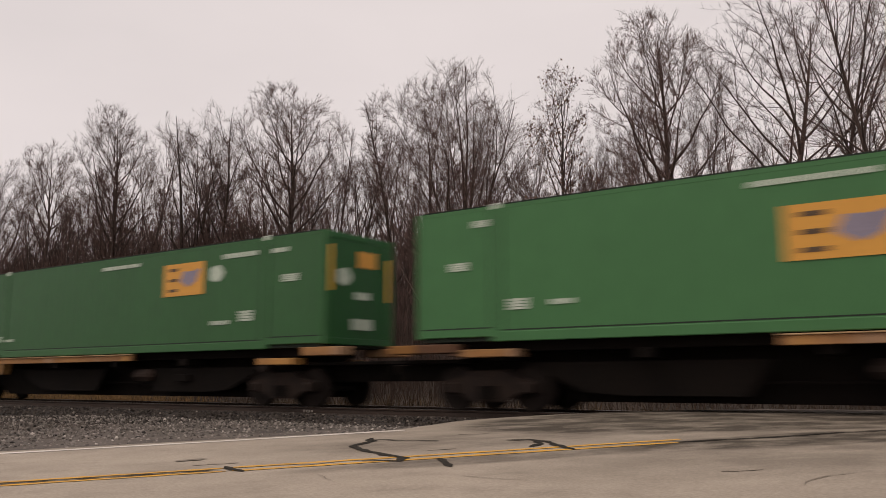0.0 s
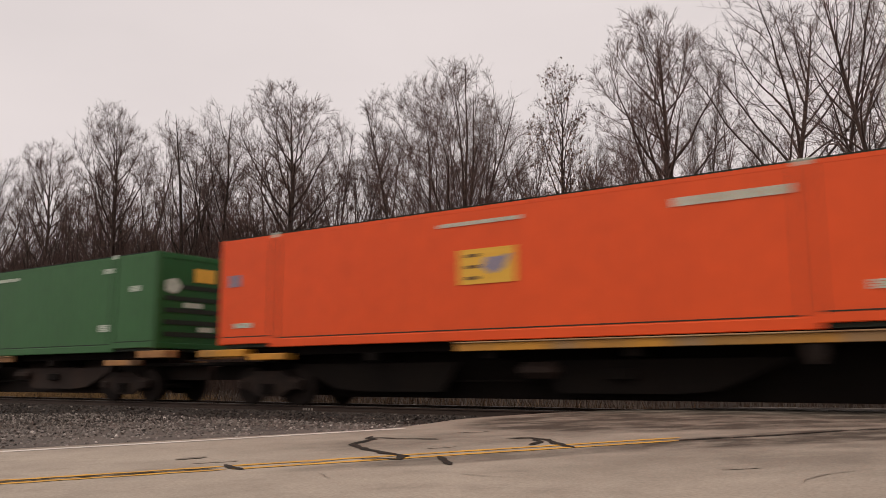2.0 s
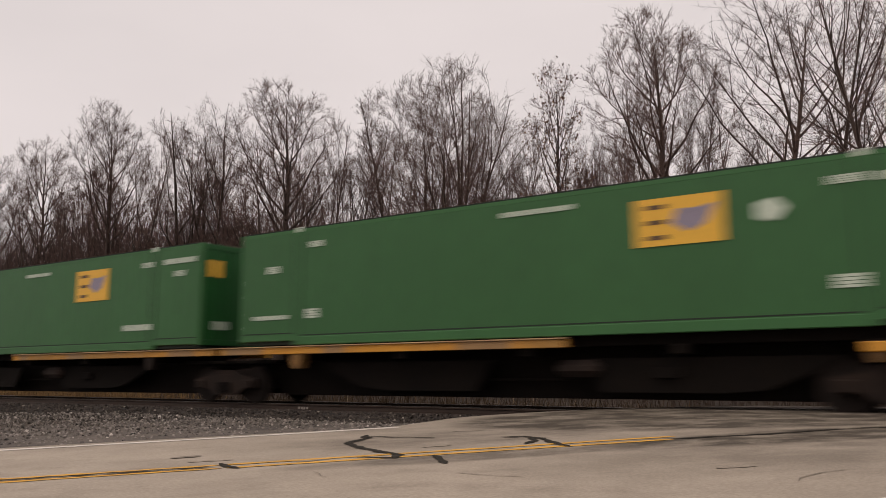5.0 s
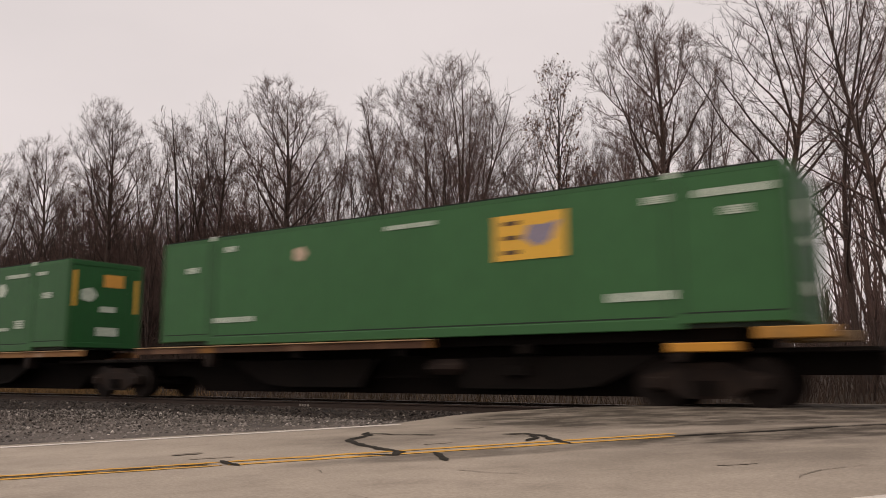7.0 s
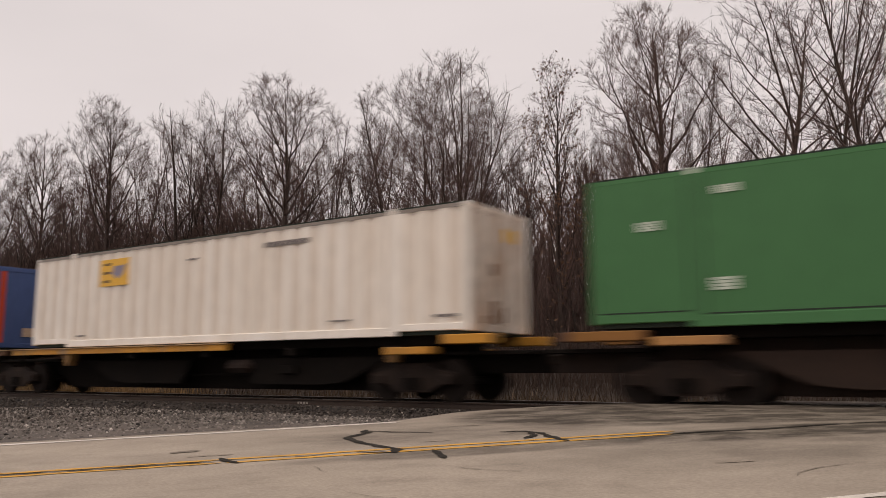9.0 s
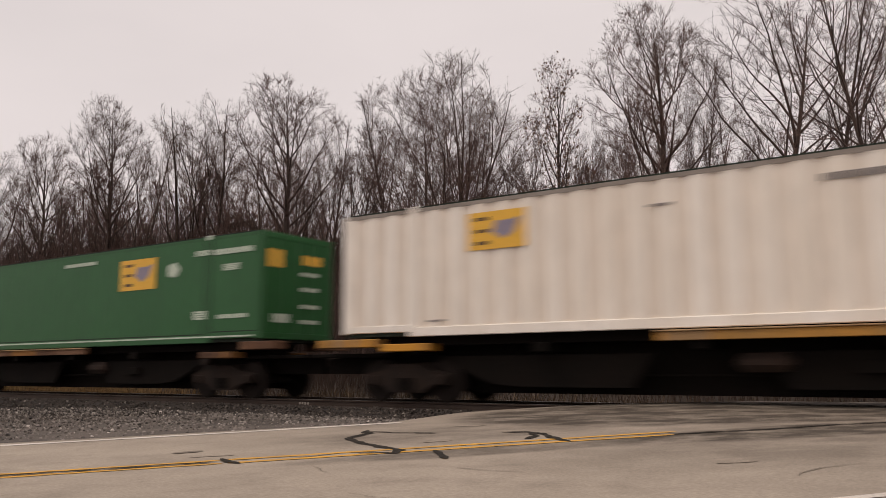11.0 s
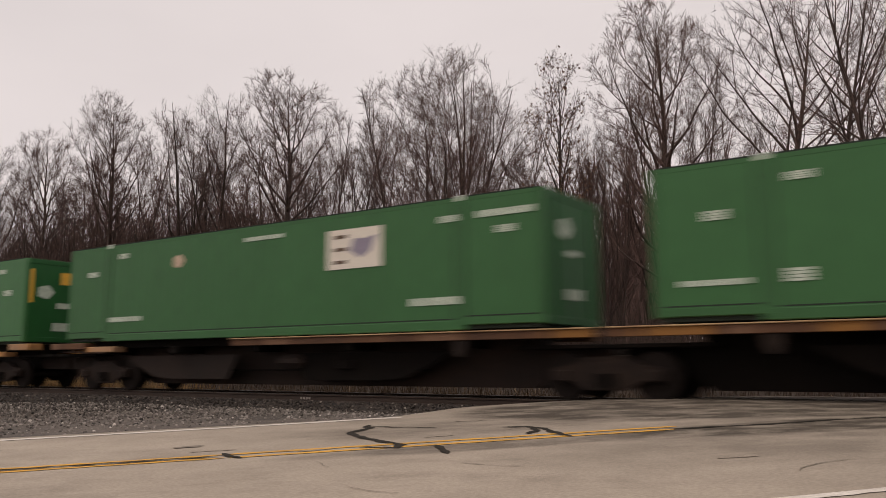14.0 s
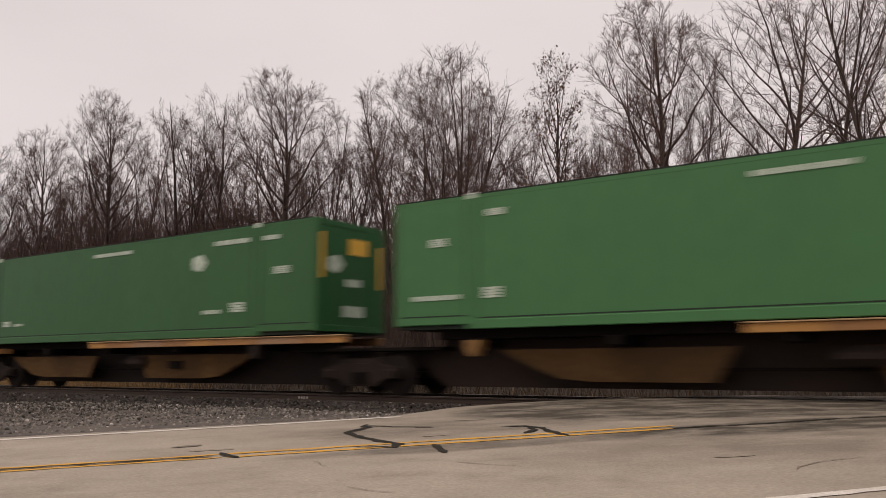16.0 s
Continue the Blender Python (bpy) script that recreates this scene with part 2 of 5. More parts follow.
def patched(m, colours, share):
    """Lengths of a bar painted over, faded or rubbed bare: tones that change along x."""
    n, l = m.node_tree.nodes, m.node_tree.links
    b = n["Principled BSDF"]
    old = b.inputs["Base Color"].links[0].from_socket
    co, sep, info = n.new("ShaderNodeTexCoord"), n.new("ShaderNodeSeparateXYZ"), n.new("ShaderNodeObjectInfo")
    l.new(co.outputs["Object"], sep.inputs["Vector"])
    at = n.new("ShaderNodeMath")
    at.operation = "MULTIPLY_ADD"
    at.inputs[1].default_value = 70.0
    l.new(info.outputs["Random"], at.inputs[0])
    l.new(sep.outputs["X"], at.inputs[2])
    cloud, ramp, mix = n.new("ShaderNodeTexNoise"), n.new("ShaderNodeValToRGB"), n.new("ShaderNodeMix")
    cloud.noise_dimensions = "1D"
    cloud.inputs["Scale"].default_value, cloud.inputs["Detail"].default_value = 0.42, 4
    l.new(at.outputs["Value"], cloud.inputs["W"])
    while len(ramp.color_ramp.elements) < 4:
        ramp.color_ramp.elements.new(0.5)
    for e, (p, c, f) in zip(ramp.color_ramp.elements, ((0.4, colours[0], share), (0.43, colours[0], 0), (0.56, colours[1], 0), (0.59, colours[1], share))):
        e.position, e.color = p, (*c, f)
    l.new(cloud.outputs["Fac"], ramp.inputs["Fac"])
    mix.data_type = "RGBA"
    l.new(ramp.outputs["Alpha"], mix.inputs["Factor"])
    l.new(old, mix.inputs["A"])
    l.new(ramp.outputs["Color"], mix.inputs["B"])
    l.new(mix.outputs["Result"], b.inputs["Base Color"])


patched(CAR_RUST, [(0.36, 0.16, 0.03), (0.22, 0.12, 0.07)], 0.55)
patched(CAR_YELLOW, [(0.6, 0.27, 0.025), (0.26, 0.17, 0.09)], 0.8)
patched(CAR_TAN, [(0.5, 0.25, 0.06), (0.34, 0.22, 0.14)], 0.6)
BRACKET = material("bracket_paint", (0.24, 0.125, 0.035), (0.1, 0.05, 0.02), 0.8, big=2.5, fine=12, amount=0.9, bump=0.1, vary=0.25)
BARK = material("bark", (0.085, 0.056, 0.046), (0.045, 0.031, 0.026), 0.95, big=1.5, fine=14, amount=0.8, bump=0.5, stretch=(3, 3, 0.7), vary=0.25)
TWIG = material("twig", (0.13, 0.08, 0.067), (0.085, 0.053, 0.045), 0.95, big=1, fine=5, amount=0.5, bump=0, vary=0.25)
DEAD_LEAF = island_material("dead_leaf", [(0.09, 0.045, 0.025), (0.16, 0.08, 0.04), (0.06, 0.035, 0.025)])
# pale tan that paints the bright highlight along the sill's top edge
FLANGE = material("flange_lit", (0.48, 0.32, 0.16), (0.28, 0.15, 0.07), 0.65, big=0.8, fine=9, amount=0.9, bump=0.1)
CAR_OCHRE = material("car_ochre", (0.1, 0.052, 0.016), (0.05, 0.025, 0.01), 0.8, big=0.7, fine=9, amount=0.9, bump=0.1, vary=0.3, spec=0.2)
CAR_BROWN = material("car_brown", (0.024, 0.012, 0.007), (0.011, 0.006, 0.004), 0.85, big=0.7, fine=9, amount=0.9, bump=0.1, vary=0.3)
STRAW = island_material("straw", [(0.06, 0.036, 0.018), (0.1, 0.06, 0.03), (0.025, 0.016, 0.011), (0.3, 0.22, 0.15)])
PALE_STRAW = island_material("pale_straw", [(0.3, 0.18, 0.07), (0.36, 0.22, 0.09), (0.22, 0.13, 0.055), (0.33, 0.24, 0.12)])
WEED = island_material("weed", [(0.05, 0.031, 0.023), (0.082, 0.05, 0.035), (0.033, 0.022, 0.017)])


# ---- mesh helpers ----
def mesh(name, verts, faces, mats, idx=None, smooth=False):
    me = bpy.data.meshes.new(name)
    me.from_pydata([tuple(v) for v in verts], [], faces)
    for m in (mats if isinstance(mats, (list, tuple)) else [mats]):
        me.materials.append(m)
    if idx is not None:
        me.polygons.foreach_set("material_index", idx)
    if smooth:
        me.polygons.foreach_set("use_smooth", [True] * len(me.polygons))
    me.update()
    return me


def part(name, bm, material, parent, label=""):
    """Links a bmesh, or a mesh already made, as one object under a thing or a part."""
    if isinstance(bm, bmesh.types.BMesh):
        me = bpy.data.meshes.new(name)
        bm.normal_update()
        bm.to_mesh(me)
        bm.free()
        me.materials.append(material)
    else:
        me = bm
    ob = new(name, me)
    ob.parent = parent
    return tagged(ob, label)


def box(bm, x0, x1, y0, y1, z0, z1, bevel=0.0):
    g = bmesh.ops.create_cube(bm, size=1)["verts"]
    bmesh.ops.transform(bm, verts=g, matrix=Matrix.Translation(((x0 + x1) / 2, (y0 + y1) / 2, (z0 + z1) / 2)) @
                        Matrix.Diagonal((x1 - x0, y1 - y0, z1 - z0, 1)))
    if bevel:
        bmesh.ops.bevel(bm, geom=list({e for v in g for e in v.link_edges}), offset=bevel, segments=1, affect="EDGES")
    return bm


def boxes(*rows, bevel=0.0):
    bm = bmesh.new()
    for r in rows:
        box(bm, *r, bevel=bevel)
    return bm


def prism(outline, y0, y1):
    """An outline in x and z, drawn out from y0 to y1."""
    bm = bmesh.new()
    a = [bm.verts.new((x, y0, z)) for x, z in outline]
    b = [bm.verts.new((x, y1, z)) for x, z in outline]
    k = len(outline)
    bm.faces.new(a)
    bm.faces.new(b[::-1])
    for i in range(k):
        bm.faces.new((a[i], b[i], b[(i + 1) % k], a[(i + 1) % k]))
    bmesh.ops.recalc_face_normals(bm, faces=bm.faces)
    return bm


CACHE = {}


def shared(key, make, material):
    """One mesh for all alike parts."""
    if key not in CACHE:
        bm = make()
        me = bpy.data.meshes.new(key if isinstance(key, str) else key[0])
        bm.normal_update()
        bm.to_mesh(me)
        bm.free()
        me.materials.append(material)
        CACHE[key] = me
    return CACHE[key]


def empty(name, m):
    ob = new(name)
    ob.empty_display_size = 0.3
    ob.matrix_basis = m
    return ob


# ---- ground, road, track ----
ROAD_AT, ROAD_ALONG, ROAD_SIDE = Vector((-5.11, -9.33)), Vector((0.639, 0.769)), Vector((-0.769, 0.639))


def road_z(x, y):
    z = 0.2205 + 0.02 * x + 0.025 * y
    z = max(min(z, 1.5), -1.5)
    # levels off at the height of the rails
    z = 0.06 - math.log(1 + math.exp((0.06 - z) * 40)) / 40
    return max(z, -0.75) if y < 3 else 0.06 - 0.02 * (y - 3) if y < 20 else -0.28


def ground_z(x, y):
    near = min(road_z(x, min(y, -2)) - 0.16, -0.2)
    if y < -3:
        return near
    far = -0.45 + 0.06 * max(0, y - 4) if y < 30 else 1.11
    k = min(max((y + 3) / 6, 0), 1)
    return near * (1 - k) + far * k + (0.12 * math.sin(x * 0.31) * math.sin(y * 0.27) if y > 5 else 0)


def spaced(lo, hi, centre, step, grow):
    out, d, s = [centre], 0, step
    while centre + d < hi:
        d += s
        s *= grow
        out.append(min(centre + d, hi))
    d, s = 0, step
    while centre - d > lo:
        d += s
        s *= grow
        out.insert(0, max(centre - d, lo))
    return out


def sheet(xs, ys, height):
    verts = [(x, y, height(x, y)) for y in ys for x in xs]
    w = len(xs)
    faces = [(j * w + i, j * w + i + 1, (j + 1) * w + i + 1, (j + 1) * w + i) for j in range(len(ys) - 1) for i in range(w - 1)]
    return verts, faces


def build_ground():
    xs, ys = spaced(-1600, 1600, -10, 1.0, 1.06), spaced(-1600, 1600, 0, 0.8, 1.06)
    v, f = sheet(xs, ys, ground_z)
    tagged(new("ground", mesh("ground", v, f, GROUND, smooth=True)), "brown leaf-littered winter ground reaching the woods", "ground", kind="structure")


def on_road(s, v, lift=0.0):
    p = ROAD_AT + ROAD_ALONG * s + ROAD_SIDE * v
    return (p.x, p.y, road_z(p.x, p.y) + lift)


def road_far_edge(s):
    if s < 1.2:
        return 3.95
    if s < 2.6:
        return 3.95 + (s - 1.2) * 0.97
    if s < 9:
        return 5.31 + 0.75 * (1 - math.exp(-(s - 2.6) / 1.8))
    return max(4.2, 6.04 - (s - 9) * 0.8)


def build_road():
    rows = [-90 + 2 * i for i in range(43)] + [-4 + 0.25 * i for i in range(100)] + [21 + 2 * i for i in range(20)]
    cols = 26
    verts, faces = [], []
    for s in rows:
        a, b = -4.6 - 6.5 * math.exp(-((s + 7) / 7.5) ** 4), road_far_edge(s)
        for i in range(cols):
            verts.append(on_road(s, a + (b - a) * i / (cols - 1)))
    for j in range(len(rows) - 1):
        for i in range(cols - 1):
            k = j * cols + i
            faces.append((k, k + cols, k + cols + 1, k + 1))
    # skirt
    base = len(verts)
    for j in range(len(rows)):
        for i in (0, cols - 1):
            x, y, z = verts[j * cols + i]
            verts.append((x, y, z - 0.4))
    for j in range(len(rows) - 1):
        for e, i in ((0, 0), (1, cols - 1)):
            faces.append((j * cols + i, (j + 1) * cols + i, base + 2 * (j + 1) + e, base + 2 * j + e))
    road = tagged(new("road", mesh("road", verts, faces, ASPHALT, smooth=True)), "worn pale asphalt road with cracks and faded lines", "road", kind="structure")
    return road


def ribbon(name, points, width, mat, parent, lift, label="", jitter=0.0, seed=1):
    """A painted or poured strip on the road, in its along and side coordinates."""
    rng = random.Random(seed)
    pts = []
    for (s0, v0), (s1, v1) in zip(points, points[1:]):
        k = max(2, int(math.hypot(s1 - s0, v1 - v0) / 0.12))
        pts += [(s0 + (s1 - s0) * i / k, v0 + (v1 - v0) * i / k) for i in range(k)]
    pts.append(points[-1])
    verts, faces = [], []
    for i, (s, v) in enumerate(pts):
        a, b = pts[max(i - 1, 0)], pts[min(i + 1, len(pts) - 1)]
        d = Vector((b[0] - a[0], b[1] - a[1])).normalized()
        w = width / 2 * (1 + jitter * rng.uniform(-1, 1)) * (0.35 if jitter and i in (0, len(pts) - 1) else 1)
        o = jitter * width * 0.5 * rng.uniform(-1, 1)
        for side in (-1, 1):
            verts.append(on_road(s - d.y * (side * w + o), v + d.x * (side * w + o), lift))
    faces = [(2 * i, 2 * i + 2, 2 * i + 3, 2 * i + 1) for i in range(len(pts) - 1)]
    faces = [f[::-1] for f in faces]
    return part(name, mesh(name, verts, faces, mat), mat, parent, label)


def blot(name, s, v, a, b, mat, parent, lift, seed, label=""):
    rng = random.Random(seed)
    k = 26
    ph = [rng.uniform(0, 6.28) for _ in range(5)]
    verts = [on_road(s, v, lift)]
    for i in range(k):
        t = 2 * math.pi * i / k
        r = 1 + sum(0.16 / (j + 1) * math.sin((j + 2) * t + ph[j]) * 1.6 for j in range(5)) + rng.uniform(-0.06, 0.06)
        verts.append(on_road(s + a * r * math.cos(t), v + b * r * math.sin(t), lift))
    return part(name, mesh(name, verts, [(0, i + 1, (i + 1) % k + 1) for i in range(k)], mat), mat, parent, label)


def build_markings(road):
    # double yellow centre line: worn, ending before the crossing
    ribbon("yellow_line", [(-60, 0.13), (-1.25, 0.13)], 0.09, YELLOW_LINE, road, 0.005, "faded yellow centre line", 0.25, 3)
    ribbon("yellow_line", [(-60, -0.13), (-1.25, -0.13)], 0.09, YELLOW_LINE, road, 0.005, "faded yellow centre line", 0.25, 4)
    ribbon("yellow_line", [(-1.2, 0.14), (3.5, 0.14)], 0.11, YELLOW_LINE, road, 0.005, "yellow centre line", 0.12, 5)
    ribbon("yellow_line", [(-1.2, -0.14), (3.3, -0.14)], 0.11, YELLOW_LINE, road, 0.005, "yellow centre line", 0.12, 6)
    ribbon("white_line", [(-60, 3.42), (-3.8, 3.5), (-1.4, 3.56), (1.3, 3.76)], 0.19, WHITE_LINE, road, 0.005, "white edge line", 0.12, 7)
    ribbon("white_line", [(-30, -3.99), (14, -3.99)], 0.1, WHITE_LINE, road, 0.005, "white edge line", 0.12, 8)
    ribbon("crack_seal", [(0.6, 2.62), (0.5, 2.4), (0.54, 2.2), (0.16, 1.62), (0.2, 1.1), (0.27, 0.6), (0.42, 0.02), (0.3, -0.2), (-0.02, -0.02)], 0.095, TAR, road, 0.008, "black poured crack sealant", 0.35, 9)
    ribbon("crack_seal", [(0.55, 2.5), (0.8, 2.1), (1.17, 1.72), (1.22, 1.66)], 0.05, TAR, road, 0.008, "black poured crack sealant", 0.4, 10)
    ribbon("crack_seal", [(1.9, 1.25), (2.15, 1.14), (2.22, 0.8), (2.12, 0.3), (2.1, -0.2)], 0.08, TAR, road, 0.008, "black poured crack sealant", 0.35, 11)
    ribbon("crack_seal", [(2.15, 0.95), (2.06, 0.6), (1.82, 0.32)], 0.08, TAR, road, 0.009, "black poured crack sealant", 0.4, 12)
    ribbon("crack_seal", [(0.68, -0.2), (0.65, -0.55), (0.6, -0.92)], 0.075, TAR, road, 0.008, "black poured crack sealant", 0.3, 13)
    ribbon("crack_seal", [(-60, 0.0), (-20, 0.02), (-8, 0.02), (-1.3, -0.02)], 0.05, TAR, road, 0.007, "tar seam between the lanes", 0.5, 14)
    ribbon("crack_seal", [(3.3, -0.1), (4.4, -0.2), (5.2, -0.1), (6.1, -0.05), (8, 0.05)], 0.07, TAR, road, 0.007, "tar seam between the lanes", 0.5, 15)
    ribbon("crack_seal", [(-1.25, 0.25), (-1.2, -0.05), (-1.1, -0.25)], 0.08, TAR, road, 0.009, "black poured crack sealant", 0.3, 16)
    # hairline cracks in the near and far lanes
    rng = random.Random(31)
    for i in range(9):
        s, v = rng.uniform(-6, 2.5), rng.uniform(-3.4, 3.2)
        way = rng.choice((0.1, 1.4, 1.7, 2.9)) + rng.gauss(0, 0.3)
        pts = [(s, v)]
        for j in range(rng.randint(3, 7)):
            way += rng.gauss(0, 0.5)
            s, v = s + 0.16 * math.cos(way), max(min(v + 0.16 * math.sin(way), 3.3), -3.5)
            pts.append((s, v))
        ribbon("crack", pts, rng.uniform(0.008, 0.018), CRACK, road, 0.006, "thin crack", 0.6, 40 + i)
    for i in range(7):
        blot("worn_patch", rng.uniform(-5, 2.5), rng.uniform(-3.2, 3.2), rng.uniform(0.08, 0.2), rng.uniform(0.03, 0.08), WORN, road, 0.0045, 70 + i, "dark worn spot")
    for i, (s, v, a, b) in enumerate([(-1.57, 1.12, 0.16, 0.07)]):
        blot("tar_spot", s, v, a, b, CRACK, road, 0.008, 20 + i, "dark tar spot")


def build_track():
    bed_y = [-3.6, -3.2, -2.6, -2.0, -1.6, -0.9, 0, 0.9, 1.6, 2.0, 2.8, 3.6]
    def bed_z(x, y):
        a = abs(y)
        top = -0.17
        if a > 1.6:
            low = ground_z(x, y) - 0.05 if y < 0 else -0.6
            k = min((a - 1.6) / 2.0, 1)
            top = top * (1 - k) + low * k
        return top + 0.02 * math.sin(x * 2.1 + y * 3)
    xs = [-220 + 5 * i for i in range(36)] + [-40 + 0.5 * i for i in range(120)] + [20 + 5 * i for i in range(50)]
    v, f = sheet(xs, bed_y, bed_z)
    tagged(new("ballast", mesh("ballast", v, f, BALLAST, smooth=True)), "dark crushed-stone ballast under the rails", "ballast", kind="structure")
    # gravel shoulder between road and ballast
    rows = [i * 0.5 for i in range(-120, 14)]
    verts, faces = [], []
    for s in rows:
        a = road_far_edge(s) - 0.05
        for i in range(9):
            vv = a + i * 0.9
            x, y, z = on_road(s, vv)
            y2 = min(y, -2.5)
            k = min(max((y2 + 6) / 3.5, 0), 1)
            verts.append((x, y2, (road_z(x, y2) - 0.03 - 0.05 * i / 8) * (1 - k) + (min(road_z(x, y2), -0.22) - 0.03) * k))
    for j in range(len(rows) - 1):
        for i in range(8):
            k = j * 9 + i
            faces.append((k, k + 9, k + 10, k + 1))
    tagged(new("gravel_shoulder", mesh("gravel_shoulder", verts, faces, GRAVEL, smooth=True)), "grey gravel shoulder between road and ballast", "gravel", kind="structure")
    # rails
    prof = [(-0.07, -0.17), (0.07, -0.17), (0.07, -0.155), (0.012, -0.14), (0.012, -0.05), (0.036, -0.035), (0.036, -0.004), (0.03, 0), (-0.03, 0), (-0.036, -0.004), (-0.036, -0.035), (-0.012, -0.05), (-0.012, -0.14), (-0.07, -0.155)]
    for y in (-0.75, 0.75):
        k = len(prof)
        v = [(x, y + a, b) for x in (-220, 260) for a, b in prof]
        fs = [(i, (i + 1) % k, k + (i + 1) % k, k + i) for i in range(k)]
        ix = [1 if i in (6, 7, 8) else 0 for i in range(k)]
        tagged(new("rail", mesh("rail", v, fs, [RAIL_STEEL, RAIL_HEAD], ix)), "rusty steel rail with a worn bright head", "rail", "rails", "structure")


def build_stones():
    """Crushed stone lying on ballast and shoulder."""
    ico = bmesh.new()
    bmesh.ops.create_cone(ico, cap_ends=True, segments=5, radius1=1, radius2=0.55, depth=1.1)
    base = np.array([v.co for v in ico.verts])
    bmesh.ops.triangulate(ico, faces=ico.faces)
    tri = np.array([[v.index for v in f.verts] for f in ico.faces])
    ico.free()
    rng = np.random.default_rng(3)
    for name, mat, count, label in (("ballast_stones", STONES, 10000, "loose dark crushed stones of the ballast"), ("shoulder_gravel", CHIPS, 12000, "loose grey gravel with a few pale stones")):
        verts, faces, k = [], [], 0
        while k < count:
            x = rng.uniform(-44, -4) if rng.random() < 0.8 else rng.uniform(-24, -5)
            if name == "ballast_stones":
                y = rng.uniform(-3.7, -0.9)
                a = abs(y)
                low = ground_z(x, y) - 0.05
                kk = min(max((a - 1.6) / 2.0, 0), 1)
                z = -0.17 * (1 - kk) + low * kk
                r = rng.uniform(0.024, 0.05)
            else:
                y = rng.uniform(-9.5, -2.6)
                kk = min(max((y + 6) / 3.5, 0), 1)
                z = (road_z(x, y) - 0.05) * (1 - kk) + (min(road_z(x, y), -0.22) - 0.03) * kk
                r = 0.012 + 0.026 * rng.random() ** 2
            p = Vector((x, y)) - ROAD_AT
            s, v = p.dot(ROAD_ALONG), p.dot(ROAD_SIDE)
            if v < road_far_edge(s) + 0.04 + 0.1 * rng.random():
                continue
            m = base * (r * rng.uniform(0.6, 1.25, 3)) * rng.uniform(0.8, 1.2, (len(base), 1))
            q = rng.normal(size=(3, 3))
            turn, _ = np.linalg.qr(q)
            verts.append(m @ turn + (x, y, z + r * 0.25))
            faces.append(tri + len(base) * k)
            k += 1
        me = bpy.data.meshes.new(name)
        me.from_pydata(np.concatenate(verts).tolist(), [], np.concatenate(faces).tolist())
        me.materials.append(mat)
        tagged(new(name, me), label, "stones", kind="stuff")


def build_ties():
    """Wooden ties under the rails, bedded in the stone."""
    group = tagged(empty("track_ties", pose(0, 0, 0)), "weathered dark wooden railway ties", "ties", kind="structure")
    me = shared("tie", lambda: boxes((-0.115, 0.115, -1.3, 1.3, -0.34, -0.155), bevel=0.012), TIE_WOOD)
    for i in range(120):
        tie = part("tie", me, None, group)
        tie.matrix_basis = pose(-62 + 0.5 * i, 0, 0)


def build_rail_mark():
    """Small pale stencil on the near rail's web."""
    rail = bpy.data.objects["rail"]
    part("stencil", boxes(*[(-14.15 + 0.09 * i, -14.09 + 0.09 * i, -0.768, -0.7625, -0.125, -0.07) for i in range(4)]), GREY_RAIL, rail, "pale painted stencil bars")


build_ground()
build_stones()
build_ties()
road = build_road()
build_markings(road)
build_track()
build_rail_mark()


# ---- trees ----
def tubes(polys, sides):
    """Tapered tubes along lists of (point, radius)."""
    verts, faces = [], []
    ring = [(math.cos(2 * math.pi * k / sides), math.sin(2 * math.pi * k / sides)) for k in range(sides)]
    for line in polys:
        base = len(verts)
        for i, (p, r) in enumerate(line):
            d = line[min(i + 1, len(line) - 1)][0] - line[max(i - 1, 0)][0]
            d.normalize()
            a = d.orthogonal().normalized()
            b = d.cross(a)
            for c, s in ring:
                verts.append(p + (a * c + b * s) * r)
        for i in range(len(line) - 1):
            for k in range(sides):
                q = base + i * sides
                faces.append((q + k, q + (k + 1) % sides, q + sides + (k + 1) % sides, q + sides + k))
    return verts, faces


def grow(rng, start, way, length, r0, r1, steps, up, wobble):
    pts, p, d = [(start.copy(), r0)], start.copy(), way.normalized()
    for i in range(1, steps + 1):
        d = (d + Vector((rng.gauss(0, wobble), rng.gauss(0, wobble), up + rng.gauss(0, wobble * 0.5)))).normalized()
        p = p + d * (length / steps)
        pts.append((p.copy(), r0 + (r1 - r0) * i / steps))
    return pts


def on_line(line, t):
    f = t * (len(line) - 1)
    i = min(int(f), len(line) - 2)
    (a, ra), (b, rb) = line[i], line[i + 1]
    return a.lerp(b, f - i), (b - a).normalized(), ra + (rb - ra) * (f - i)


def spikes(lines):
    """Twigs: three-sided spikes from a first (point, radius) to a last one."""
    verts, faces = [], []
    for line in lines:
        (p, r), (q, _) = line[0], line[-1]
        d = (q - p).normalized()
        a = d.orthogonal().normalized()
        b = d.cross(a)
        k = len(verts)
        verts += [p + a * r, p + (b * 0.866 - a * 0.5) * r, p - (b * 0.866 + a * 0.5) * r, q]
        faces += [(k, k + 1, k + 3), (k + 1, k + 2, k + 3), (k + 2, k, k + 3)]
    return verts, faces


def joined(one, two):
    n = len(one[0])
    return one[0] + two[0], one[1] + [tuple(i + n for i in f) for f in two[1]]


def turned(rng, d, angle):
    """A direction that leaves d by an angle, to a random side."""
    a = d.orthogonal().normalized()
    a = Matrix.Rotation(rng.uniform(0, 2 * math.pi), 3, d) @ a
    return (d * math.cos(angle) + a * math.sin(angle)).normalized()


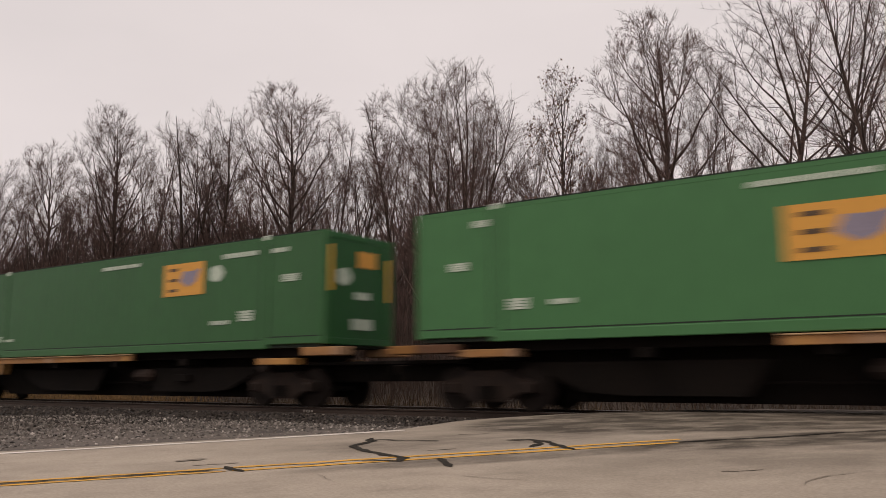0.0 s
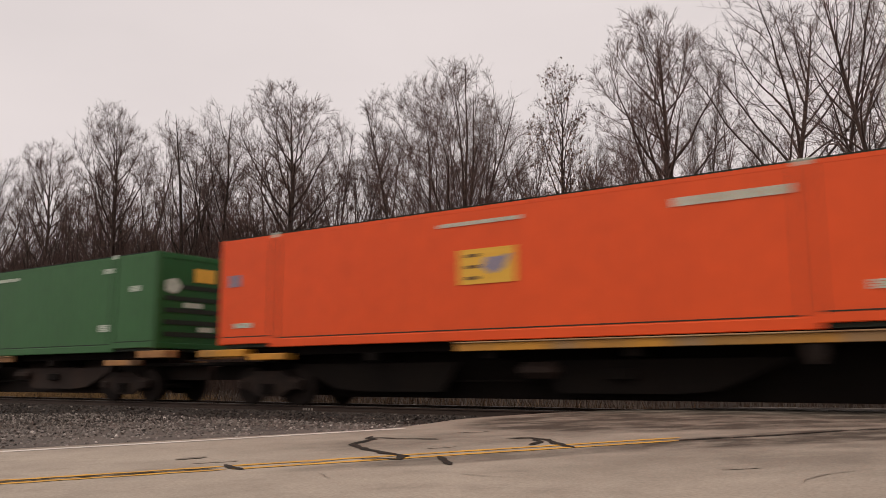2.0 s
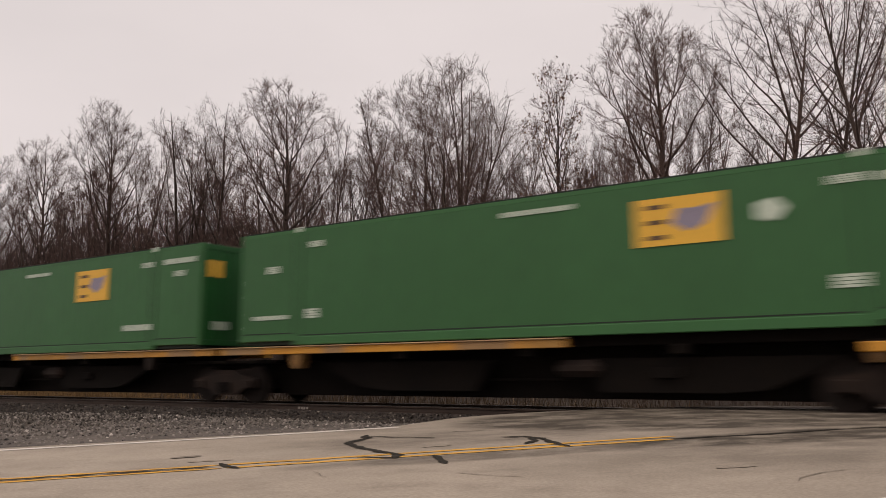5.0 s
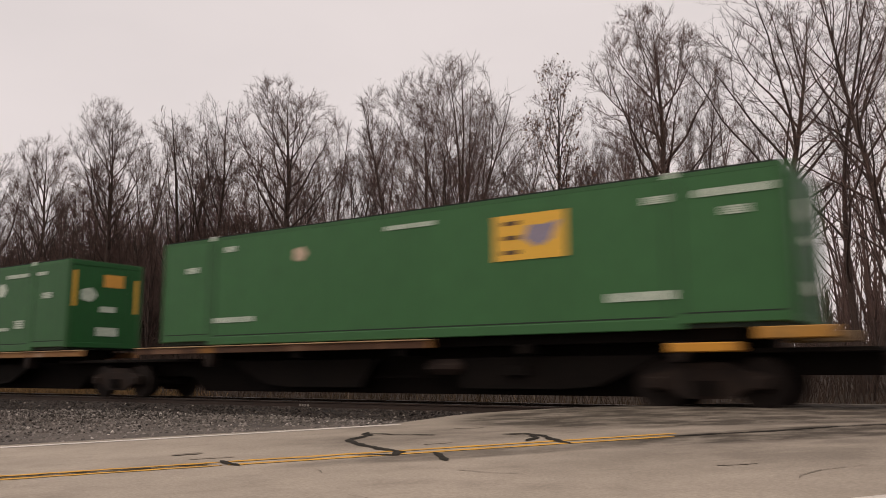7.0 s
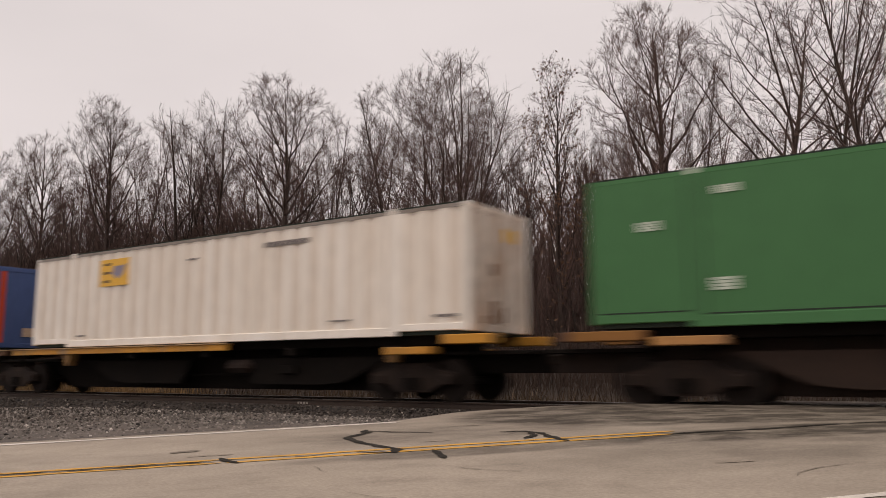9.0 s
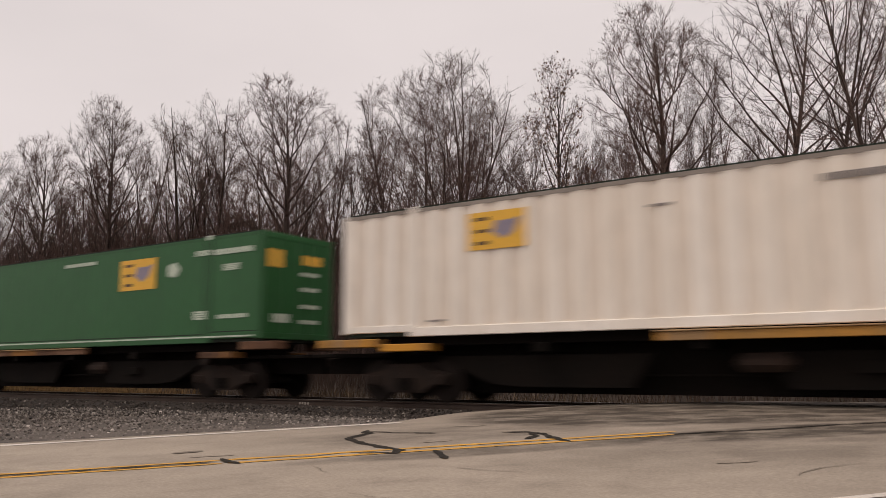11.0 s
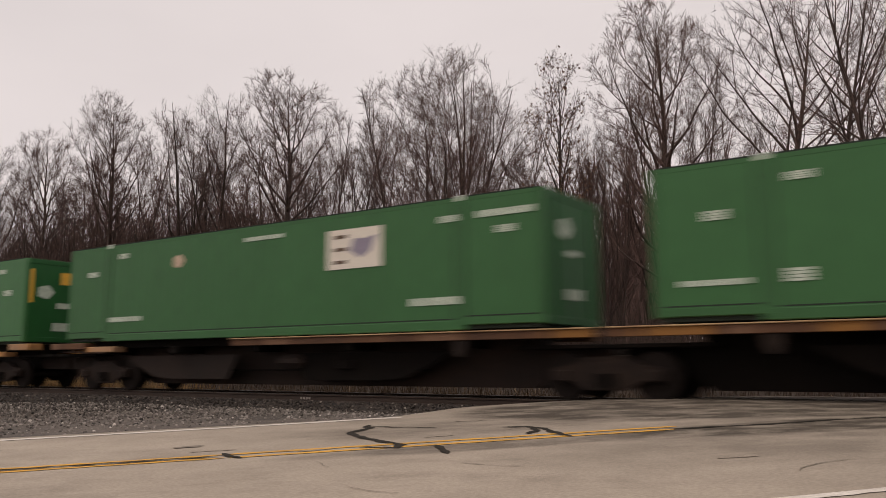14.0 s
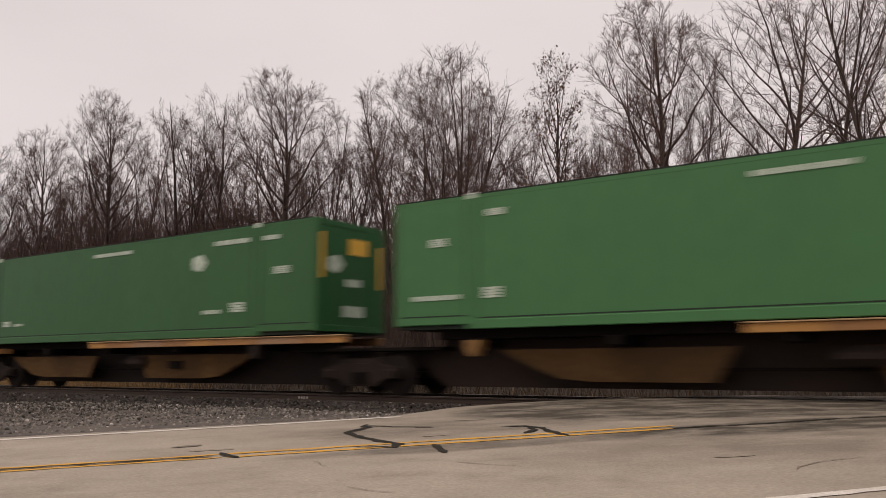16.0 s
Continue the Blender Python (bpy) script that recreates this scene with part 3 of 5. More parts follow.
def tree_meshes(seed, tall=16.0, wide=0.25, bare=0.2, limbs=26, branches=9, subs=6, twigs=7, stems=1, spread=0.3, leaves=0, lean=0.03, up=0.08, low=0.1, open_limbs=(0.55, 0.95), girth=1.0, sides=5, fat=1.0):
    """The trunk with its limbs, and the crown of branches, shoots and twigs, of one bare tree whose tips fill an egg-shaped outline."""
    rng = random.Random(seed)
    thick, fine, shoots, finest = [], [], [], []
    centre, a, c = tall * (0.56 + low * 0.4), tall * wide, tall * (0.44 - low * 0.4)

    def reach(p, d):
        """How far it is along d from p to the crown's outline."""
        s = 0.2
        while s < tall:
            q = p + d * s
            if ((q.x ** 2 + q.y ** 2) / a ** 2 + ((q.z - centre) / c) ** 2) > 1:
                break
            s += 0.25
        return s

    for k in range(stems):
        way = Vector((rng.gauss(0, lean), rng.gauss(0, lean), 1))
        foot = Vector((0, 0, -0.3))
        h = tall * 0.95
        if stems > 1:
            t = 2 * math.pi * (k + 0.5 * rng.random()) / stems
            out = spread * (0.25 + 0.75 * rng.random()) if k else 0.04
            way = Vector((math.cos(t) * out, math.sin(t) * out, 1)).normalized()
            foot += Vector((math.cos(t), math.sin(t), 0)) * 0.14
            h = min(tall, reach(foot + way * tall * 0.3, way) * rng.uniform(0.93, 1.03) + tall * 0.3)
        r = tall * 0.0165 * girth * (1 if stems == 1 else 0.68 if stems < 4 else 0.48)
        trunk = grow(rng, foot, way, h, r, 0.012, 16, 0.02, 0.045)
        thick.append(trunk)
        n = limbs // stems + 1
        for i in range(n):
            t = bare + (0.97 - bare) * ((i + rng.random()) / n) ** 0.9
            p, d, rr = on_line(trunk, t)
            side = d.orthogonal().normalized()
            side = Matrix.Rotation(2.4 * i + k + rng.gauss(0, 0.4), 3, d) @ side
            lean_out = rng.uniform(*open_limbs) * (1.2 - 0.48 * t) * (1 if stems == 1 else 0.75)
            w = (d * math.cos(lean_out) + side * math.sin(lean_out)).normalized()
            ln = max(reach(p, (w + Vector((0, 0, 0.2))).normalized()) * rng.uniform(0.72, 1.0), 0.5)
            limb = grow(rng, p, w, ln, min(rr * rng.uniform(0.45, 0.7), (0.014 + ln * 0.0145) * girth), 0.007, 9, up, 0.08)
            thick.append(limb)
            for j in range(max(int(branches * ln / 4.0), 3)):
                tt = rng.uniform(0.18, 1.0) ** 0.85
                q, e, r2 = on_line(limb, tt)
                w2 = turned(rng, e, rng.uniform(0.45, 1.0))
                l2 = min(0.4 + ln * rng.uniform(0.18, 0.45) * (1.2 - 0.6 * tt), 2.6, reach(q, w2) * rng.uniform(0.8, 1.05) + 0.15)
                br = grow(rng, q, w2, l2, max(min(r2 * 0.55, 0.02 * girth), 0.008), 0.004, 4, up * 0.9, 0.1)
                fine.append(br)
                for m in range(max(int(subs * l2 / 1.3), 2)):
                    s, g, r3 = on_line(br, rng.uniform(0.15, 1.0))
                    l3 = rng.uniform(0.3, 0.8) * min(1.0, 0.5 + l2 * 0.4)
                    sh = grow(rng, s, turned(rng, g, rng.uniform(0.4, 1.0)), l3, 0.0062 * fat, 0.003, 1, 0.22, 0.14)
                    shoots.append(sh)
                    for o in range(twigs):
                        y, f, _ = on_line(sh, rng.uniform(0.1, 1.0))
                        finest.append(grow(rng, y, turned(rng, f, rng.uniform(0.4, 1.0)), rng.uniform(0.1, 0.32) * fat, 0.0043 * fat, 0.002, 1, 0.2, 0.14))
    v1, f1 = tubes(thick, sides)
    crown = joined(tubes(fine, 3), spikes(shoots + finest))
    leaf_v, leaf_f = [], []
    for _ in range(leaves):
        line = rng.choice(finest)
        p = line[-1][0] + Vector((rng.gauss(0, 0.05), rng.gauss(0, 0.05), -0.05))
        d = Vector((rng.gauss(0, 1), rng.gauss(0, 1), rng.gauss(0, 1))).normalized() * 0.075
        e = d.orthogonal().normalized() * 0.05
        k = len(leaf_v)
        leaf_v += [p - d, p + e + Vector((0, 0, 0.01)), p + d, p - e]
        leaf_f.append((k, k + 1, k + 2, k + 3))
    return (mesh("trunk", v1, f1, BARK, smooth=True), mesh("crown", *crown, TWIG),
            mesh("dead_leaves", leaf_v, leaf_f, DEAD_LEAF) if leaves else None)


TREE_LABEL = "bare winter tree with dark ascending limbs and fine twigs"


def plant(meshes, x, y, height, tall, turn, wide=1.0, label=TREE_LABEL, group="bare trees behind the track"):
    k = height / tall
    t = empty("tree", pose(x, y, ground_z(x, y), 0, 0, turn))
    t.scale = (k * wide, k * wide, k)
    tagged(t, label, "tree", group)
    part("trunk", meshes[0], None, t)
    part("crown", meshes[1], None, t, "fine bare twigs")
    if meshes[2]:
        part("dead_leaves", meshes[2], None, t, "a few brown leaves left")
    return t


def stand(rows):
    """Many slender trees deep in the woods, joined into one mass."""
    points, faces, k = [], [], 0
    for meshes, x, y, size, turn, wide in rows:
        m = pose(x, y, ground_z(x, y), 0, 0, turn) @ Matrix.Diagonal((size * wide, size * wide, size, 1))
        for me in meshes[:2]:
            co = np.empty(len(me.vertices) * 3)
            me.vertices.foreach_get("co", co)
            points.append(co.reshape(-1, 3) @ np.array(m.to_3x3()).T + np.array(m.translation))
            faces += [[i + k for i in p.vertices] for p in me.polygons]
            k += len(me.vertices)
    me = bpy.data.meshes.new("deep_woods")
    me.from_pydata(np.concatenate(points).tolist(), [], faces)
    me.materials.append(TWIG)
    tagged(new("deep_woods", me), "slender bare trees standing deep in the woods", "woods", kind="stuff")


def build_trees():
    big = [
        tree_meshes(11, 16, 0.18, 0.14, 40, 10, 10, 9, open_limbs=(0.6, 1.0)),
        tree_meshes(12, 16, 0.15, 0.16, 36, 10, 9, 9, open_limbs=(0.5, 0.9), girth=0.8),
        tree_meshes(13, 16, 0.18, 0.12, 42, 9, 9, 9, 3, 0.16, open_limbs=(0.6, 1.0)),
        tree_meshes(14, 16, 0.25, 0.1, 60, 9, 8, 8, 9, 0.36, up=0.06, low=0.0, open_limbs=(0.5, 0.9)),
        tree_meshes(15, 16, 0.2, 0.12, 50, 9, 8, 8, 5, 0.24, up=0.07, low=0.05, open_limbs=(0.6, 1.0)),
        tree_meshes(41, 14, 0.115, 0.12, 40, 8, 8, 8, leaves=1000, lean=0.02, low=0.0, open_limbs=(0.5, 0.8), girth=0.8),
        tree_meshes(16, 16, 0.2, 0.16, 32, 8, 6, 7, lean=0.05, up=0.05, open_limbs=(0.5, 0.85), girth=0.7),
        tree_meshes(23, 16, 0.2, 0.14, 26, 7, 6, 6, 2, 0.16, lean=0.05, up=0.05, open_limbs=(0.5, 0.85), girth=0.75),
    ]
    slim = [tree_meshes(60 + i, 13, 0.17, 0.14, 20, 5, 4, 2, 1 + i % 2, 0.16, lean=0.06, open_limbs=(0.6, 1.0), girth=0.85, sides=3, fat=1.7) for i in range(5)]
    whip = [tree_meshes(80 + i, 6, 0.24, 0.15, 12, 6, 4, 3, 2, 0.3, lean=0.08, sides=3) for i in range(3)]
    rng = random.Random(5)
    for i, (x, y, top, kind, wide) in enumerate(TREES):
        g = ground_z(x, y)
        plant(big[kind], x, y, (top - g) * 0.965, 14.0 if kind == 5 else 16.0, 77 * i, wide,
              "slim tree still holding a few brown leaves" if kind == 5 else "tall many-stemmed bare tree" if kind in (3, 4) else TREE_LABEL)
    deep = []
    for i in range(390):
        y = rng.uniform(17, 48) if i < 190 else rng.uniform(12, 30)
        x = rng.uniform(-2.0 * (y + 15) - 4, -0.02 * (y + 15) + 8) if i < 190 else rng.uniform(-2.05, -1.05) * (y + 15)
        if x > -0.32 * (y + 15.5) and i % 3:
            continue
        high, turn, wide = rng.uniform(8.5, 13.0) + 0.1 * (y - 17), rng.uniform(0, 360), rng.uniform(0.9, 1.3)
        if y > 23:
            deep.append((slim[i % 5], x, y, high / 13.0, turn, wide))
        else:
            plant(slim[i % 5], x, y, high, 13.0, turn, wide, "slender bare tree in the woods", "slender trees in the woods")
    stand(deep)
    for i in range(70):
        y = rng.uniform(9.5, 18)
        x = rng.uniform(-2.0 * (y + 15) - 4, 6)
        if x > -0.32 * (y + 15.5) and i % 2:
            continue
        plant(whip[i % 3], x, y, rng.uniform(2.5, 6.5), 6.0, rng.uniform(0, 360), rng.uniform(0.8, 1.2), "thin bare sapling at the edge of the woods", "saplings")


def build_brush():
    rng = random.Random(8)
    polys, sprigs = [], []
    for i in range(3400):
        y = 6.2 + abs(rng.gauss(0, 1)) * 3.2 + (3 if i % 3 == 0 else 0)
        x = rng.uniform(-70, 8)
        p = Vector((x, y, ground_z(x, y) - 0.05))
        h = rng.uniform(0.6, 1.9)
        stem = grow(rng, p, Vector((rng.gauss(0, 0.25), rng.gauss(0, 0.25), 1)), h, 0.009, 0.004, 3, 0.02, 0.14)
        polys.append(stem)
        for j in range(3):
            q, d, r = on_line(stem, rng.uniform(0.3, 0.95))
            sprigs.append(grow(rng, q, turned(rng, d, 0.6), h * 0.35, 0.007, 0.003, 2, 0.05, 0.15))
    for i in range(2600):
        y = 13 + 42 * rng.random() ** 1.2
        x = rng.uniform(-2.0 * (y + 15) - 4, 10)
        if x > -0.32 * (y + 15.5) and i % 4:
            continue
        p = Vector((x, y, ground_z(x, y) - 0.05))
        h = rng.uniform(1.6, 5.2)
        stem = grow(rng, p, Vector((rng.gauss(0, 0.14), rng.gauss(0, 0.14), 1)), h, 0.02, 0.006, 4, 0.02, 0.1)
        polys.append(stem)
        for j in range(4):
            q, d, r = on_line(stem, rng.uniform(0.25, 0.98))
            sprigs.append(grow(rng, q, turned(rng, d, 0.65), h * rng.uniform(0.15, 0.35), 0.012, 0.004, 2, 0.06, 0.15))
    for i in range(2350):
        y = rng.uniform(7.5, 13) if i < 1900 else rng.uniform(8, 26)
        x = rng.uniform(-60, 8) if i < 1900 else rng.uniform(-0.4, 0.15) * (y + 15)
        h = rng.uniform(1.3, 2.5)
        stem = grow(rng, Vector((x, y, ground_z(x, y) - 0.05)), Vector((rng.gauss(0, 0.2), rng.gauss(0, 0.2), 1)), h, 0.013, 0.004, 3, 0.02, 0.12)
        polys.append(stem)
        for j in range(4):
            q, d, r = on_line(stem, rng.uniform(0.25, 0.98))
            sprigs.append(grow(rng, q, turned(rng, d, 0.6), h * rng.uniform(0.2, 0.4), 0.0095, 0.003, 2, 0.06, 0.15))
    far, far_twigs = [], []
    for i in range(5000):
        y = 32 + 68 * rng.random() ** 1.3
        x = rng.uniform(-2.0 * (y + 15), 0.1 * y + 6)
        right = x > -0.32 * (y + 15.5) and i % 6
        h = rng.uniform(2.0, 4.6) if right else rng.uniform(7, 13.5)
        stem = grow(rng, Vector((x, y, ground_z(x, y) - 0.1)), Vector((rng.gauss(0, 0.06), rng.gauss(0, 0.06), 1)), h, 0.07 if right else 0.12, 0.02, 3, 0.02, 0.05)
        far.append(stem)
        for j in range(9):
            q, d, r = on_line(stem, rng.uniform(0.12, 0.98))
            far_twigs.append(grow(rng, q, turned(rng, d, 0.6), h * rng.uniform(0.12, 0.25), 0.05, 0.012, 2, 0.06, 0.15))
    v, f = joined(tubes(far, 3), spikes(far_twigs))
    tagged(new("far_woods", mesh("far_woods", v, f, TWIG)), "distant bare woods behind the trees", "woods", kind="stuff")
    v, f = joined(tubes(polys, 3), spikes(sprigs))
    tagged(new("brush", mesh("brush", v, f, WEED)), "dense dead brown brush below the trees", "brush", kind="stuff")
    tagged(new("dry_grass", blades("dry_grass", 9000, (-62, 6), (3.2, 6.4), (0.2, 0.55), 0.16, STRAW, 12)), "tall straw-coloured dead grass beyond the rails", "grass", kind="stuff")
    tagged(new("reed_grass", blades("reed_grass", 9000, (-78, -23.5), (3.4, 5.6), (0.4, 0.72), 0.12, PALE_STRAW, 13)), "pale ochre reed grass standing beyond the rails", "grass", kind="stuff")


def blades(name, count, along, across, tall, lean, mat, seed):
    """Dry grass blades, each bent once."""
    rng = random.Random(seed)
    v, f = [], []
    for i in range(count):
        x, y = rng.uniform(*along), rng.uniform(*across)
        if along[1] < 0 and x > along[1] - 3.5 and rng.random() < (x - along[1] + 3.5) / 3.5:
            continue
        z = ground_z(x, y) - 0.02
        h, a, w = rng.uniform(*tall), rng.uniform(0, 6.28), rng.uniform(0.008, 0.018)
        c, s = math.cos(a), math.sin(a)
        lx, ly = rng.gauss(0, lean), rng.gauss(0, lean)
        k = len(v)
        v += [(x - c * w, y - s * w, z), (x + c * w, y + s * w, z), (x + c * w * 0.7 + lx * 0.5, y + s * w * 0.7 + ly * 0.5, z + h * 0.6), (x - c * w * 0.7 + lx * 0.5, y - s * w * 0.7 + ly * 0.5, z + h * 0.6), (x + lx, y + ly, z + h)]
        f += [(k, k + 1, k + 2, k + 3), (k + 3, k + 2, k + 4)]
    return mesh(name, v, f, mat)


TREES = [
    (-68.35, 16, 19.41, 1, 1.19),
    (-61.36, 16, 18.70, 1, 1.10),
    (-54.13, 15, 17.73, 0, 0.94),
    (-45.00, 14, 18.25, 0, 0.95),
    (-45.34, 17, 18.57, 1, 0.67),
    (-37.94, 15, 17.62, 2, 1.04),
    (-37.98, 18, 16.47, 1, 0.71),
    (-29.82, 14, 16.49, 0, 1.20),
    (-30.25, 18, 16.38, 1, 0.65),
    (-27.36, 17, 14.71, 1, 0.84),
    (-57.8, 19, 17.2, 2, 0.90),
    (-50.4, 18, 17.0, 1, 0.90),
    (-41.6, 19, 16.6, 2, 0.78),
    (-33.6, 19, 15.6, 2, 0.78),
    (-22.6, 20, 15.4, 1, 1.01),
    (-16.4, 21, 12.6, 2, 0.67),
    (-25.35, 17, 16.56, 1, 0.82),
    (-19.53, 14, 14.98, 3, 1.16),
    (-18.22, 18, 13.29, 1, 0.68),
    (-13.69, 13, 13.35, 5, 0.95),
    (-12.60, 15, 11.23, 4, 0.71),
    (-9.75, 13, 14.67, 0, 1.12),
    (-9.13, 16, 14.45, 1, 0.48),
    (-8.28, 19, 11.74, 1, 0.83),
    (-5.51, 13, 15.0, 6, 1.3),
    (-3.36, 12, 13.94, 7, 1.12),
    (-2.39, 11, 13.91, 6, 1.06),
]
build_trees()
build_brush()


# ---- the train ----
SPEED, LENGTH, HIGH, HALF = 25.99, 16.15, 2.79, 1.3
DECK = 1.388


def wall_panel(key, depth, pitch, mat):
    """A container side with pressed ribs, in the plane y = 0 and facing -y."""
    def make():
        xs = []
        n = int((LENGTH - 0.3) / pitch)
        pitch2 = (LENGTH - 0.3) / n
        for i in range(n):
            a = 0.15 + i * pitch2
            xs += [(a, 0), (a + pitch2 * 0.38, 0), (a + pitch2 * 0.5, depth), (a + pitch2 * 0.88, depth)]
        xs.append((LENGTH - 0.15, 0))
        bm = bmesh.new()
        lo = [bm.verts.new((x, y, 0.16)) for x, y in xs]
        hi = [bm.verts.new((x, y, HIGH - 0.1)) for x, y in xs]
        lo2 = [bm.verts.new((x, 0.07, 0.16)) for x, y in xs]
        hi2 = [bm.verts.new((x, 0.07, HIGH - 0.1)) for x, y in xs]
        for i in range(len(xs) - 1):
            # the recess and one flank of each rib take the second, darker tone
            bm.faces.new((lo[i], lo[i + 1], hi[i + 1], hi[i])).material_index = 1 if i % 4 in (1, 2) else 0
            bm.faces.new((lo2[i + 1], lo2[i], hi2[i], hi2[i + 1]))
        return bm
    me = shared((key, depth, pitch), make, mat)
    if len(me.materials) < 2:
        me.materials.append(WHITE_RECESS if depth > 0.03 else mat)
    return me


def hexagon(x, z, r, y):
    bm = bmesh.new()
    a, b = [], []
    for i in range(10):
        t = 2 * math.pi * i / 10
        k = r * (1 if i % 2 == 0 else 0.86)
        a.append(bm.verts.new((x + 1.25 * k * math.cos(t), y, z + k * math.sin(t))))
        b.append(bm.verts.new((x + 1.25 * k * math.cos(t), y + 0.01, z + k * math.sin(t))))
    bm.faces.new(a)
    bm.faces.new(b[::-1])
    for i in range(10):
        bm.faces.new((a[i], b[i], b[(i + 1) % 10], a[(i + 1) % 10]))
    bmesh.ops.recalc_face_normals(bm, faces=bm.faces)
    return bm


